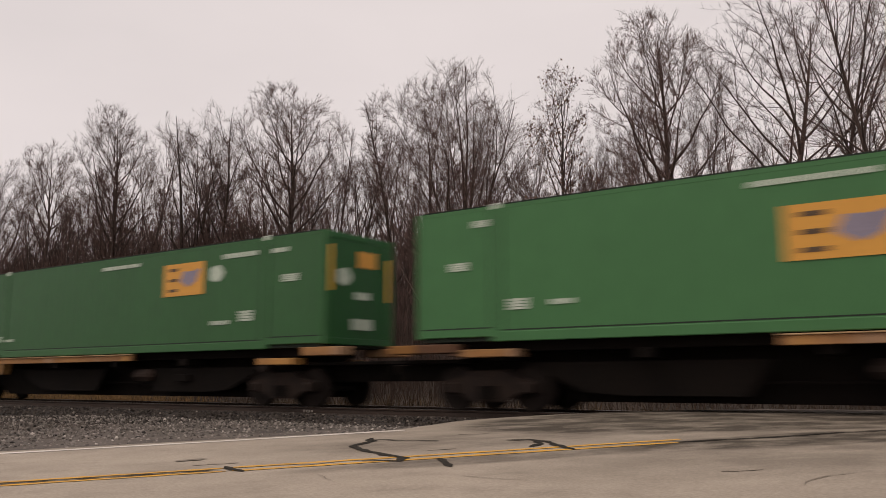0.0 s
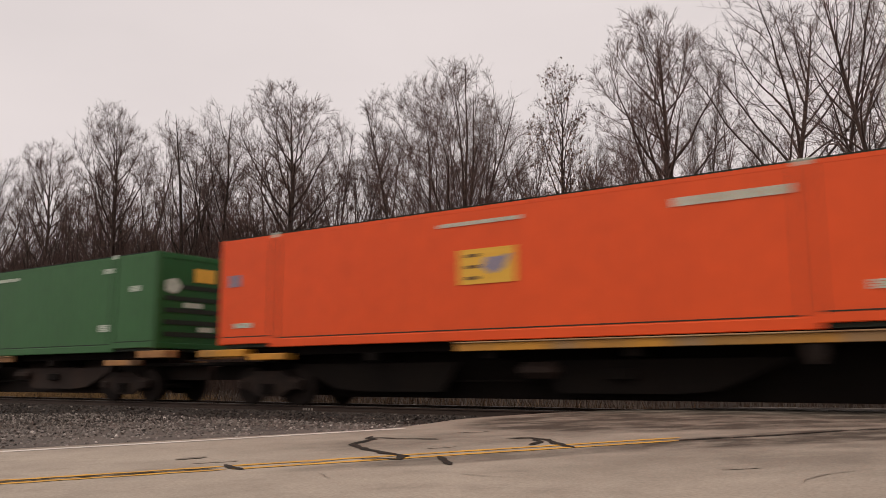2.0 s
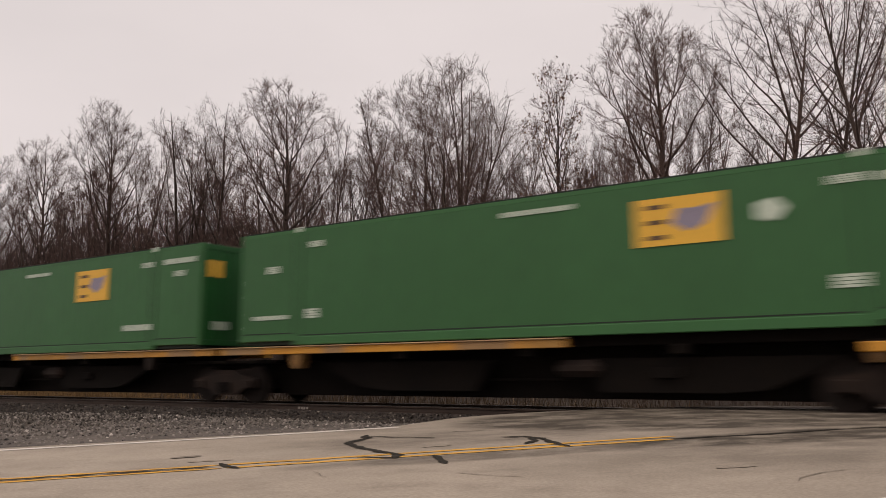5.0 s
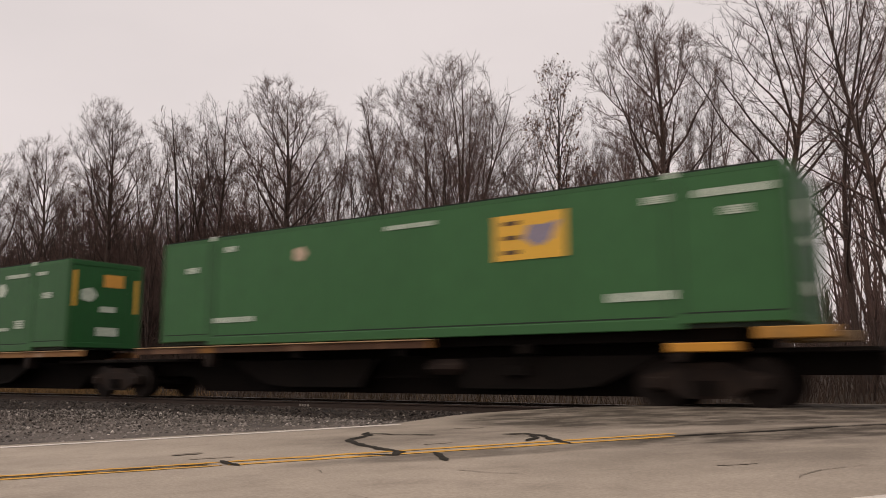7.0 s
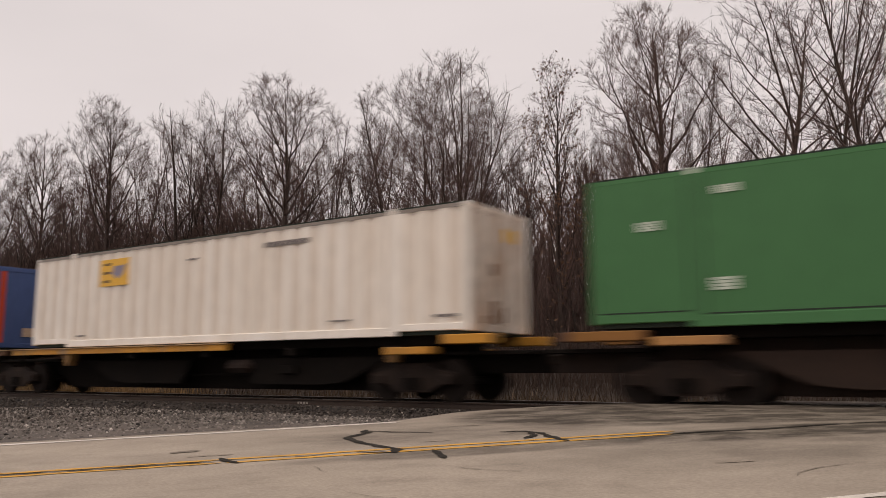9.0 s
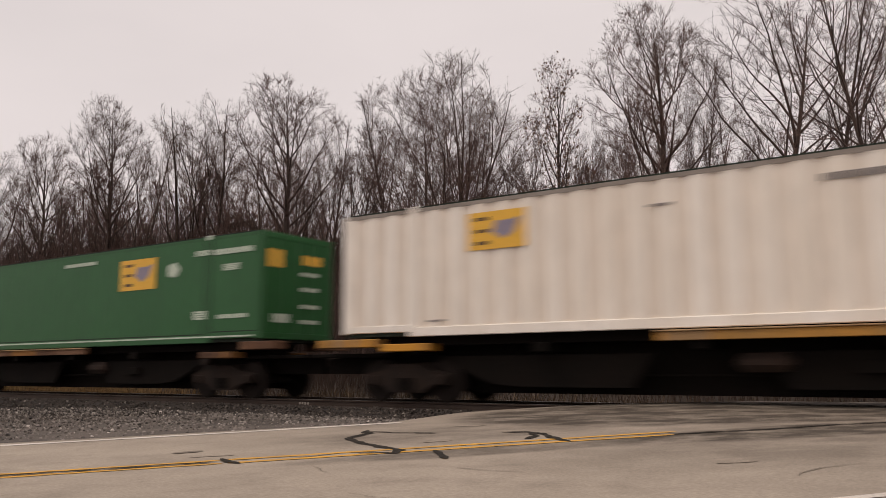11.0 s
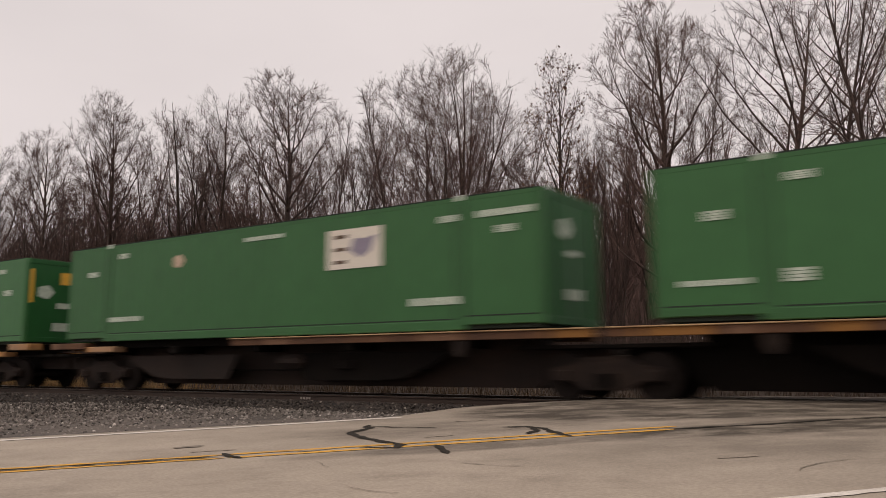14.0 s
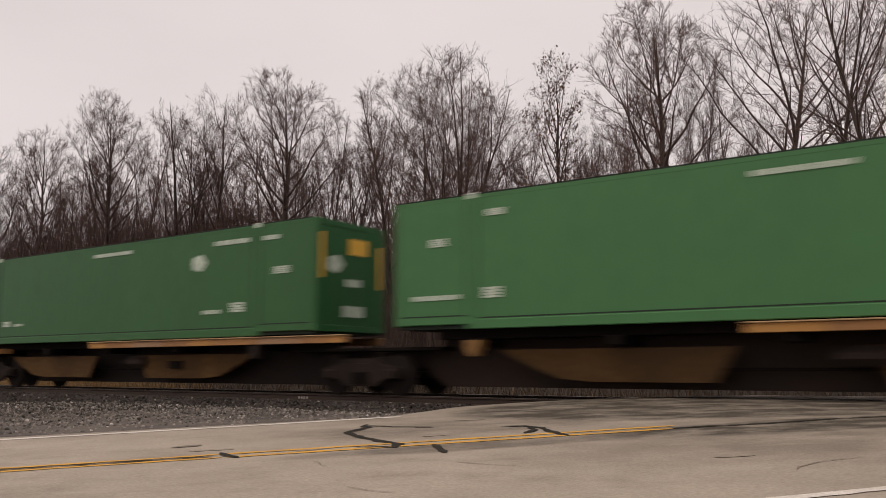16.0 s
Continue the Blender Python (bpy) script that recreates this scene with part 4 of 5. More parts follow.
# decals on the near side: kind, x0, x1, z0, z1
MARKS = {
    "hex": [("logo", 10.2, 11.85, 1.5, 2.38), ("hex", 12.35, 0.3, 2.0, 0), ("bar", 7.3, 9.1, 2.44, 2.54), ("bar", 12.6, 13.9, 2.36, 2.48),
            ("bar", 14.4, 14.95, 2.36, 2.47), ("block", 14.7, 15.35, 1.62, 1.8), ("block", 13.2, 13.8, 0.72, 0.98), ("bar", 12.2, 12.9, 0.66, 0.76),
            ("block", 0.4, 0.95, 1.5, 1.66), ("bar", 1.0, 1.35, 2.32, 2.42), ("block", 1.5, 1.9, 0.5, 0.68), ("bar", 2.1, 2.6, 0.5, 0.58)],
    "hex_far": [("logo", 10.4, 12.0, 1.55, 2.42), ("hex", 12.75, 0.27, 2.0, 0), ("bar", 7.6, 9.2, 2.42, 2.52), ("block", 13.6, 14.3, 2.3, 2.44), ("bar", 14.4, 15.85, 2.28, 2.42),
                ("block", 14.7, 15.4, 1.85, 2.02), ("block", 13.6, 14.2, 0.62, 0.84), ("bar", 14.6, 15.7, 0.62, 0.72),
                ("bar", 0.5, 1.7, 0.62, 0.72), ("block", 2.2, 2.7, 0.62, 0.84), ("block", 2.3, 2.8, 2.3, 2.44), ("block", 0.9, 1.4, 1.75, 1.92)],
    "hex_plain": [("logo", 10.4, 12.0, 1.55, 2.42), ("hex", 12.75, 0.27, 2.0, 0), ("bar", 7.6, 9.2, 2.42, 2.52), ("block", 13.6, 14.3, 2.3, 2.44), ("bar", 14.4, 15.85, 2.28, 2.42),
                  ("block", 14.7, 15.4, 1.85, 2.02), ("block", 13.6, 14.2, 0.62, 0.84), ("block", 2.2, 2.7, 0.62, 0.84), ("block", 2.3, 2.8, 2.3, 2.44), ("block", 0.9, 1.4, 1.75, 1.92)],
    "hex_few": [("logo", 10.3, 11.9, 1.55, 2.42), ("hex", 12.75, 0.27, 2.0, 0), ("bar", 7.6, 9.2, 2.42, 2.52), ("block", 13.6, 14.3, 2.3, 2.44), ("bar", 14.4, 15.85, 2.28, 2.42),
                ("block", 14.7, 15.4, 1.7, 1.88), ("bar", 13.4, 14.2, 0.66, 0.74), ("bar", 2.2, 2.7, 0.5, 0.58), ("block", 2.3, 2.8, 2.3, 2.44), ("block", 0.9, 1.4, 1.45, 1.62)],
    "round": [("logo", 10.5, 12.1, 1.48, 2.4), ("ring", 5.1, 0.24, 2.1, 0), ("bar", 7.7, 9.05, 2.4, 2.5), ("block", 13.6, 14.2, 2.28, 2.42), ("bar", 14.6, 15.95, 2.3, 2.44),
              ("block", 15.0, 15.55, 1.95, 2.1), ("bar", 12.9, 14.2, 0.54, 0.7), ("block", 0.9, 1.5, 1.9, 2.05), ("block", 2.4, 2.9, 2.36, 2.5), ("bar", 2.1, 3.6, 0.55, 0.68)],
    "left": [("logo", 4.6, 6.1, 1.5, 2.36), ("hex", 3.9, 0.27, 2.0, 0), ("bar", 7.4, 9.0, 2.42, 2.52), ("block", 13.6, 14.2, 2.3, 2.44), ("block", 14.9, 15.5, 1.7, 1.86),
             ("bar", 1.8, 2.9, 2.36, 2.48), ("block", 0.6, 1.2, 1.7, 1.86), ("block", 1.9, 2.5, 0.6, 0.82), ("bar", 3.1, 3.8, 0.62, 0.7), ("block", 13.5, 14.1, 0.6, 0.8)],
    "rear_hex": [("logo", 7.2, 8.9, 1.15, 2.12), ("hex", 3.75, 0.3, 1.76, 0), ("bar", 7.1, 8.9, 2.48, 2.58), ("bar", 2.3, 3.6, 2.2, 2.36), ("block", 1.4, 1.9, 2.22, 2.36), ("block", 0.8, 1.35, 1.28, 1.45),
                 ("block", 2.2, 2.8, 0.52, 0.72), ("bar", 3.25, 3.75, 0.54, 0.64), ("block", 14.9, 15.5, 1.5, 1.66), ("block", 13.4, 14.0, 0.6, 0.8), ("bar", 14.3, 15.0, 2.3, 2.42)],
    "rear_plain": [("logo", 7.5, 9.35, 1.15, 2.08), ("bar", 7.0, 9.0, 2.46, 2.56), ("block", 1.4, 1.85, 2.36, 2.5), ("block", 0.8, 1.35, 1.48, 1.65), ("block", 2.2, 2.75, 0.62, 0.84), ("bar", 3.2, 3.7, 0.68, 0.78)],
    "middle": [("logo", 7.2, 8.85, 1.12, 2.12), ("hex", 12.25, 0.3, 1.85, 0), ("bar", 7.1, 9.0, 2.46, 2.56), ("bar", 12.6, 13.9, 2.36, 2.48), ("block", 14.4, 14.95, 2.34, 2.48), ("block", 14.8, 15.4, 1.6, 1.78),
               ("block", 13.2, 13.8, 0.66, 0.9), ("bar", 12.1, 12.8, 0.66, 0.76), ("block", 0.5, 1.0, 1.5, 1.66), ("block", 1.5, 1.9, 0.5, 0.68), ("bar", 2.2, 2.6, 0.5, 0.58)],
    "tall": [("logo", 6.2, 8.3, 0.82, 2.25), ("ring", 11.65, 0.26, 2.05, 0), ("bar", 7.2, 9.2, 2.42, 2.52), ("bar", 13.0, 14.2, 2.4, 2.52), ("block", 12.5, 13.1, 1.55, 1.85), ("block", 14.9, 15.5, 1.65, 1.82),
             ("bar", 13.2, 14.9, 0.55, 0.72), ("block", 0.9, 1.5, 1.75, 1.92), ("bar", 2.0, 3.4, 0.48, 0.62), ("block", 1.5, 1.9, 2.36, 2.48)],
    "bare_side": [("logo", 10.45, 11.95, 1.54, 2.42), ("bar", 7.6, 9.2, 2.42, 2.52), ("block", 13.4, 14.0, 0.62, 0.84), ("block", 13.5, 14.1, 2.3, 2.44), ("bar", 0.5, 1.7, 0.62, 0.72), ("block", 2.2, 2.7, 0.62, 0.84), ("block", 2.3, 2.8, 2.3, 2.44), ("block", 0.9, 1.4, 1.75, 1.92)],
    "hex_only": [("hex", 12.0, 0.3, 1.95, 0), ("bar", 7.3, 9.1, 2.44, 2.54), ("bar", 12.6, 13.9, 2.36, 2.48), ("bar", 14.4, 14.95, 2.36, 2.47), ("block", 14.7, 15.35, 1.5, 1.68),
                 ("block", 13.2, 13.8, 0.62, 0.86), ("bar", 12.2, 12.9, 0.6, 0.7), ("block", 2.4, 2.9, 0.55, 0.72), ("bar", 3.1, 3.6, 0.55, 0.63)],
    "orange": [("logo", 7.4, 8.75, 1.15, 1.88), ("bar", 6.9, 8.9, 2.4, 2.48), ("bar", 12.0, 14.0, 2.26, 2.42), ("block", 15.0, 15.6, 0.6, 0.75), ("block", 0.5, 1.3, 0.5, 0.62), ("patch", 0.35, 0.8, 1.55, 1.85)],
    "white": [("logo", 3.4, 4.75, 1.72, 2.5), ("greybar", 10.2, 11.7, 2.3, 2.42), ("greybar", 7.3, 7.7, 2.2, 2.25), ("greybar", 12.4, 13.0, 0.38, 0.42), ("greybar", 15.3, 15.9, 0.38, 0.44), ("greybar", 2.4, 2.8, 0.3, 0.34)],
    "blue": [("block", 14.85, 15.3, 1.95, 2.25), ("buff", 14.85, 15.3, 1.55, 1.85), ("bar", 12.6, 13.1, 2.2, 2.3), ("block", 13.2, 13.6, 0.45, 0.65), ("bar", 14.9, 15.3, 0.45, 0.62), ("block", 1.0, 1.5, 1.9, 2.2)],
}


def build_marks(c, marks, plate):
    y0, y1 = -HALF - 0.016, -HALF - 0.002
    for kind, a, b, z0, z1 in marks:
        if kind == "logo":
            panel = part("logo_panel", shared(("logo_panel", a, b, z0, z1, plate.name), lambda: boxes((a, b, y0, y1, z0, z1)), plate), plate, c, "coloured panel with plain shapes")
            w, h = b - a, z1 - z0
            # dark bars and a blue shape for the emblem
            for k in (0.13, 0.45, 0.77):
                part("emblem_bar", shared(("emblem_bar", a, z0, k), lambda: boxes((a + w * 0.13, a + w * 0.36, y0 - 0.006, y0 - 0.001, z0 + h * k, z0 + h * (k + 0.09))), LOGO_BLACK), None, panel, "dark bar")
            def shape():
                bm = prism([(a + w * 0.5, z0 + h * 0.75), (a + w * 0.42, z0 + h * 0.45), (a + w * 0.62, z0 + h * 0.25), (a + w * 0.8, z0 + h * 0.4), (a + w * 0.92, z0 + h * 0.8), (a + w * 0.7, z0 + h * 0.72)], y0 - 0.006, y0 - 0.001)
                return bm
            part("emblem", shared(("emblem_shape", a, z0), shape, LOGO_BLUE), None, panel, "blue shape")
        elif kind in ("hex", "ring"):
            part("placard", shared(("placard", a, b), lambda: hexagon(a, z0, b * 0.8, y0), DECAL if kind == "hex" else DECAL_BUFF), None, c, "pale six-sided placard")
        elif kind == "block":
            h, a, b = (z1 - z0) / 5, a + 0.1 * (b - a), b - 0.1 * (b - a)
            part("marking", shared(("block", round(a, 3), z0, b), lambda a=a, b=b: boxes(*[(a, b, y0, y1, z0 + k * h, z0 + (k + 1.05) * h) for k in (0, 1.3, 2.6, 3.9)]), DECAL), None, c, "rows of small white lettering")
        else:
            m = {"bar": DECAL, "greybar": DECAL_GREY, "buff": DECAL_BUFF, "patch": LOGO_BLUE}[kind]
            n = max(3, int((b - a) / 0.16))
            st = (b - a) / n
            part("marking", shared(("bar", a, z0, kind), lambda: boxes(*[(a + i * st, a + (i + 0.82) * st, y0, y1, z0, z1) for i in range(n)]), m), None, c, "line of lettering")


def build_container(at, paint, end_paint, marks, plate, label, ribs=(0.006, 0.3), end_style=0, extra=""):
    c = empty("container", pose(at, 0, DECK))
    tagged(c, label, "container", "containers on the train")
    pn = paint.name
    near = part("side_wall", wall_panel("side_wall" + pn, *ribs, paint), None, c)
    near.matrix_basis = pose(0, -HALF + 0.001, 0)
    far = part("side_wall", wall_panel("side_wall" + pn, *ribs, paint), None, c)
    far.matrix_basis = pose(LENGTH, HALF - 0.001, 0, 0, 0, 180)
    part("roof", shared("roof" + pn, lambda: boxes((0.1, LENGTH - 0.1, -HALF + 0.05, HALF - 0.05, HIGH - 0.06, HIGH - 0.02)), paint), None, c)
    part("underframe", shared("underframe", lambda: boxes((0.1, LENGTH - 0.1, -HALF + 0.08, HALF - 0.08, 0.02, 0.14)), BLACK_LINE), None, c, "dark underframe")
    for s in (-1, 1):
        y0, y1 = sorted((s * HALF, s * (HALF - 0.08)))
        part("top_rail", shared(("top_rail", pn, s), lambda: boxes((0.1, LENGTH - 0.1, y0, y1, HIGH - 0.1, HIGH), bevel=0.003), GREY_RAIL if paint is WHITE else paint), None, c, "weathered grey top rail" if paint is WHITE else "")
        # bottom rail: raised over the end bays; a dark strip above it paints a joint's shadow
        part("bottom_rail", shared(("bottom_rail", pn, s), lambda: boxes((2.05, LENGTH - 2.05, y0 + 0.012 * s, y1 + 0.012 * s, 0.0, 0.2), (0.1, 2.0, y0, y1, 0.1, 0.26), (LENGTH - 2.0, LENGTH - 0.1, y0, y1, 0.1, 0.26), bevel=0.015), paint), None, c)
        ys = sorted((s * (HALF + 0.001), s * (HALF - 0.03)))
        low = [] if paint is WHITE else [(2.05, LENGTH - 2.05, *ys, 0.215, 0.24), (0.15, 2.0, *ys, 0.27, 0.295), (LENGTH - 2.0, LENGTH - 0.15, *ys, 0.27, 0.295)]
        part("groove", shared(("groove", s, len(low)), lambda: boxes(*low, (0.15, LENGTH - 0.15, *ys, HIGH - 0.018, HIGH + 0.012)), BLACK_LINE), None, c, "dark seam")
        yp = sorted((s * (HALF + 0.008), s * (HALF - 0.07)))
        for x in (1.98, LENGTH - 1.98):
            post = part("lifting_post", shared(("lifting_post", pn, s), lambda: boxes((-0.13, 0.13, *yp, 0.0, HIGH - 0.06), bevel=0.012), paint), None, c)
            post.matrix_basis = pose(x, 0, 0)
            # two thin dark lines paint in the shading along each post
            for dx in () if paint is WHITE else (-0.15, 0.15):
                seam = part("post_seam", shared(("post_seam", s), lambda: boxes((-0.012, 0.012, *sorted((s * (HALF + 0.002), s * (HALF - 0.05))), 0.24, HIGH - 0.1)), BLACK_LINE), None, c, "dark line painting the shade beside a lifting post")
                seam.matrix_basis = pose(x + dx, 0, 0)
            for z in (0.0, HIGH - 0.1):
                cc = part("corner_casting", shared(("corner_casting", pn, s, z > 1), lambda: boxes((-0.1, 0.1, yp[0] - 0.004, yp[1] + 0.004, 0, 0.13), bevel=0.015), DECAL if paint is not WHITE and z > 1 else paint), None, c)
                cc.matrix_basis = pose(x, 0, z)
        for x in (0.07, LENGTH - 0.07):
            post = part("corner_post", shared(("corner_post", pn, s), lambda: boxes((-0.07, 0.07, *sorted((s * HALF, s * (HALF - 0.14))), 0.08, HIGH), bevel=0.015), RED if extra == "red" and x > 1 else paint), None, c)
            post.matrix_basis = pose(x, 0, 0)
    for x, inward in ((0.0, 1), (LENGTH, -1)):
        xa, xb = sorted((x + 0.02 * inward, x + 0.07 * inward))
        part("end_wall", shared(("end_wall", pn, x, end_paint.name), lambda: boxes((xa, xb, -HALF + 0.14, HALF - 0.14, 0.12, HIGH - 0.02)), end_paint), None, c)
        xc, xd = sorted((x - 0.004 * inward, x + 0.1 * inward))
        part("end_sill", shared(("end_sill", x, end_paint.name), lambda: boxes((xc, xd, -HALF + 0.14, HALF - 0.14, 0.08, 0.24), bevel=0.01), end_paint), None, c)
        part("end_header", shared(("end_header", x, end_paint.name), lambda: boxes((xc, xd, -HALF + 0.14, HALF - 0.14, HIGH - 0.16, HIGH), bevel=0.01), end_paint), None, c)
    # the leading end
    L = LENGTH
    def strip(name, m, y0, y1, z0, z1, lab=""):
        part(name, shared((name, y0, y1, z0, z1, m.name), lambda: boxes((L - 0.035, L + 0.004, y0, y1, z0, z1)), m), None, c, lab)
    if end_style == 0:
        for y in (-0.85, -0.35, 0.35, 0.85):
            part("lock_rod", shared(("lock_rod", y, end_paint.name), lambda: boxes((L - 0.03, L + 0.012, y - 0.02, y + 0.02, 0.2, HIGH - 0.12), bevel=0.008), end_paint), None, c)
        strip("marking", LOGO_YELLOW, -1.1, -0.55, 1.9, 2.35, "yellow plate")
        for z in (1.75, 1.35, 0.9, 0.5):
            strip("marking", DECAL, 0.1, 0.75, z, z + 0.1, "white lettering")
        strip("marking", LOGO_YELLOW, 0.15, 0.9, 2.05, 2.3, "yellow plate")
        strip("marking", DECAL, -0.9, -0.3, 0.5, 0.72, "white lettering")
    elif end_style == 1:
        strip("marking", LOGO_ORANGE if plate is LOGO_ORANGE else LOGO_YELLOW, -0.1, 0.6, 2.0, 2.4, "yellow panel")
        strip("marking", LOGO_YELLOW, -HALF + 0.15, -HALF + 0.27, 1.35, 2.45, "yellow strip")
        strip("marking", LOGO_YELLOW, HALF - 0.27, HALF - 0.15, 1.2, 2.3, "yellow strip")
        hx = part("placard", shared("end_placard", lambda: hexagon(0, 0, 0.24, 0), DECAL), None, c, "white placard")
        hx.matrix_basis = pose(L + 0.004, -0.62, 1.72, 0, 0, 90)
        strip("marking", DECAL, -0.2, 0.35, 1.2, 1.38, "white lettering")
        strip("marking", DECAL, -0.3, 0.45, 0.45, 0.72, "white lettering")
        for y in (0.74, 0.97):
            part("end_rib", shared(("end_rib", y, end_paint.name), lambda: boxes((L - 0.03, L + 0.01, y - 0.05, y + 0.05, 0.22, HIGH - 0.14), bevel=0.02), end_paint), None, c)
    elif end_style == 2:
        strip("marking", LOGO_YELLOW, -0.5, 0.65, 1.75, 2.35, "yellow panel")
        strip("marking", LOGO_BLUE, 0.0, 0.45, 1.85, 2.2, "blue shape")
        strip("marking", DECAL, -0.35, 0.3, 1.15, 1.35, "white lettering")
        strip("marking", DECAL, -0.6, 0.35, 0.4, 0.72, "white lettering")
        strip("marking", DECAL, -1.12, -0.92, 1.5, 2.4, "pale strip")
    elif end_style == 3:
        for y0, y1, z0, z1 in ((-0.38, -0.1, 0.26, 0.75), (-0.1, 0.05, 0.26, 0.48), (0.08, 0.2, 0.3, 0.62), (-0.36, -0.15, 1.3, 1.55), (-0.7, -0.55, 0.26, 0.42)):
            strip("rust_stain", RUST_STAIN, y0, y1, z0, z1, "rust stain")
        strip("marking", LOGO_YELLOW, 0.2, 0.8, 2.1, 2.4, "faded plate")
        for y in (-0.9, -0.45, 0, 0.45, 0.9):
            part("end_rib", shared(("end_rib", y, end_paint.name), lambda: boxes((L - 0.03, L + 0.015, y - 0.07, y + 0.07, 0.22, HIGH - 0.14), bevel=0.02), end_paint), None, c)
    elif end_style == 4:
        strip("marking", DECAL, 0.1, 0.75, 1.75, 2.15, "white lettering")
        strip("marking", DECAL_BUFF, 0.15, 0.7, 1.25, 1.6, "buff panel")
        strip("marking", DECAL_BUFF, -0.3, 0.55, 0.45, 0.75, "buff panel")
        strip("marking", RED, -HALF + 0.14, -HALF + 0.34, 0.24, HIGH - 0.16, "red edge")
    elif end_style == 6:
        hx = part("placard", shared("end_placard", lambda: hexagon(0, 0, 0.24, 0), DECAL), None, c, "white placard")
        hx.matrix_basis = pose(L + 0.006, -0.4, 2.05, 0, 0, 90)
        if plate is LOGO_ORANGE:
            strip("marking", LOGO_ORANGE, 0.15, 0.7, 2.05, 2.4, "orange plate")
            strip("marking", DECAL, 0.98, 1.1, 1.1, 2.1, "pale strip")
        strip("marking", DECAL, -0.3, 0.25, 1.5, 1.62, "white lettering")
        strip("marking", DECAL, -0.35, 0.4, 0.6, 0.82, "white lettering")
        for y in (-0.85, 0.85):
            part("lock_rod", shared(("lock_rod", y, end_paint.name), lambda: boxes((L - 0.03, L + 0.012, y - 0.02, y + 0.02, 0.2, HIGH - 0.12), bevel=0.008), end_paint), None, c)
    elif end_style == 5:
        # flat dark strips paint the shade between the ribs of the end
        for z in (0.42, 0.76, 1.1, 1.44, 1.78):
            strip("end_groove", BLACK_LINE, -1.0, 0.95, z, z + 0.13, "dark strip painted as shade between door ribs")
        strip("marking", LOGO_YELLOW, 0.0, 0.75, 2.02, 2.42, "yellow plate")
        strip("marking", DECAL, -0.35, 0.3, 1.26, 1.4, "white lettering")
        strip("marking", DECAL, 0.2, 0.7, 0.58, 0.72, "white lettering")
        hx = part("placard", shared("end_placard", lambda: hexagon(0, 0, 0.24, 0), DECAL), None, c, "white placard")
        hx.matrix_basis = pose(L + 0.008, -0.75, 1.85, 0, 0, 90)
    build_marks(c, MARKS[marks], plate)
    if extra == "rusted":
        part("patch_panel", shared("patch_panel", lambda: boxes((14.35, 15.95, -HALF - 0.012, -HALF, 0.3, 2.5)), RUSTED), None, c, "rust-brown unpainted panel")
    if extra == "stripe":
        part("kick_strip", shared("kick_strip", lambda: boxes((0.2, 15.9, -HALF - 0.016, -HALF - 0.002, 0.14, 0.18)), DECAL), None, c, "white line along the sill")
    if extra == "stains":
        for i, x in enumerate((1.98, LENGTH - 1.98)):
            part("stain", shared(("stain", i), lambda: boxes((x - 0.2, x + 0.2, -HALF - 0.014, -HALF - 0.009, 0.2, 2.5)), DECAL_BUFF), None, c, "rust-stained post")
    return c


def truck_parts(unit, x):
    """A two-axle truck under the car."""
    t = part("truck", shared("bolster", lambda: boxes((-0.2, 0.2, -1.05, 1.05, 0.42, 0.72), (-0.3, 0.3, -0.35, 0.35, 0.7, 0.86), bevel=0.02), TRUCK), None, unit, "rust-brown two-axle truck")
    t.matrix_basis = pose(x, 0, 0)
    frame_line = [(-1.1, 0.38), (-1.12, 0.6), (-0.7, 0.68), (-0.4, 0.82), (0.4, 0.82), (0.7, 0.68), (1.12, 0.6), (1.1, 0.38), (0.68, 0.36), (0.4, 0.2), (-0.4, 0.2), (-0.68, 0.36)]
    for s in (-1, 1):
        part("side_frame", shared(("side_frame", s), lambda: prism(frame_line, s * 0.98 - 0.06, s * 0.98 + 0.06), TRUCK), None, t)
        for k in (-0.16, 0, 0.16):
            def coil():
                bm = bmesh.new()
                bmesh.ops.create_cone(bm, cap_ends=True, segments=8, radius1=0.065, radius2=0.065, depth=0.26, matrix=Matrix.Translation((k, s * 1.05, 0.38)))
                return bm
            part("spring", shared(("spring", s, k), coil, CAR_DARK), None, t)
    for a in (-0.89, 0.89):
        def wheelset():
            bm = bmesh.new()
            m = Matrix.Rotation(radians(90), 4, "X")
            bmesh.ops.create_cone(bm, cap_ends=True, segments=10, radius1=0.08, radius2=0.08, depth=2.2, matrix=Matrix.Translation((a, 0, 0.45)) @ m)
            return bm
        part("axle", shared(("axle", a), wheelset, WHEEL), None, t)
        for s in (-1, 1):
            def wheel():
                bm = bmesh.new()
                m = Matrix.Rotation(radians(90), 4, "X")
                bmesh.ops.create_cone(bm, cap_ends=True, segments=26, radius1=0.45, radius2=0.45, depth=0.12, matrix=Matrix.Translation((a, s * 0.77, 0.451)) @ m)
                bmesh.ops.create_cone(bm, cap_ends=True, segments=26, radius1=0.475, radius2=0.475, depth=0.03, matrix=Matrix.Translation((a, s * 0.695, 0.451)) @ m)
                bmesh.ops.create_cone(bm, cap_ends=True, segments=14, radius1=0.16, radius2=0.13, depth=0.08, matrix=Matrix.Translation((a, s * 0.86, 0.451)) @ m)
                return bm
            part("wheel", shared(("wheel", a, s), wheel, WHEEL), None, t)
            part("bearing", shared(("bearing", a, s), lambda: boxes((a - 0.13, a + 0.13, s * 1.08 - 0.05, s * 1.08 + 0.05, 0.36, 0.58), bevel=0.03), TRUCK), None, t)


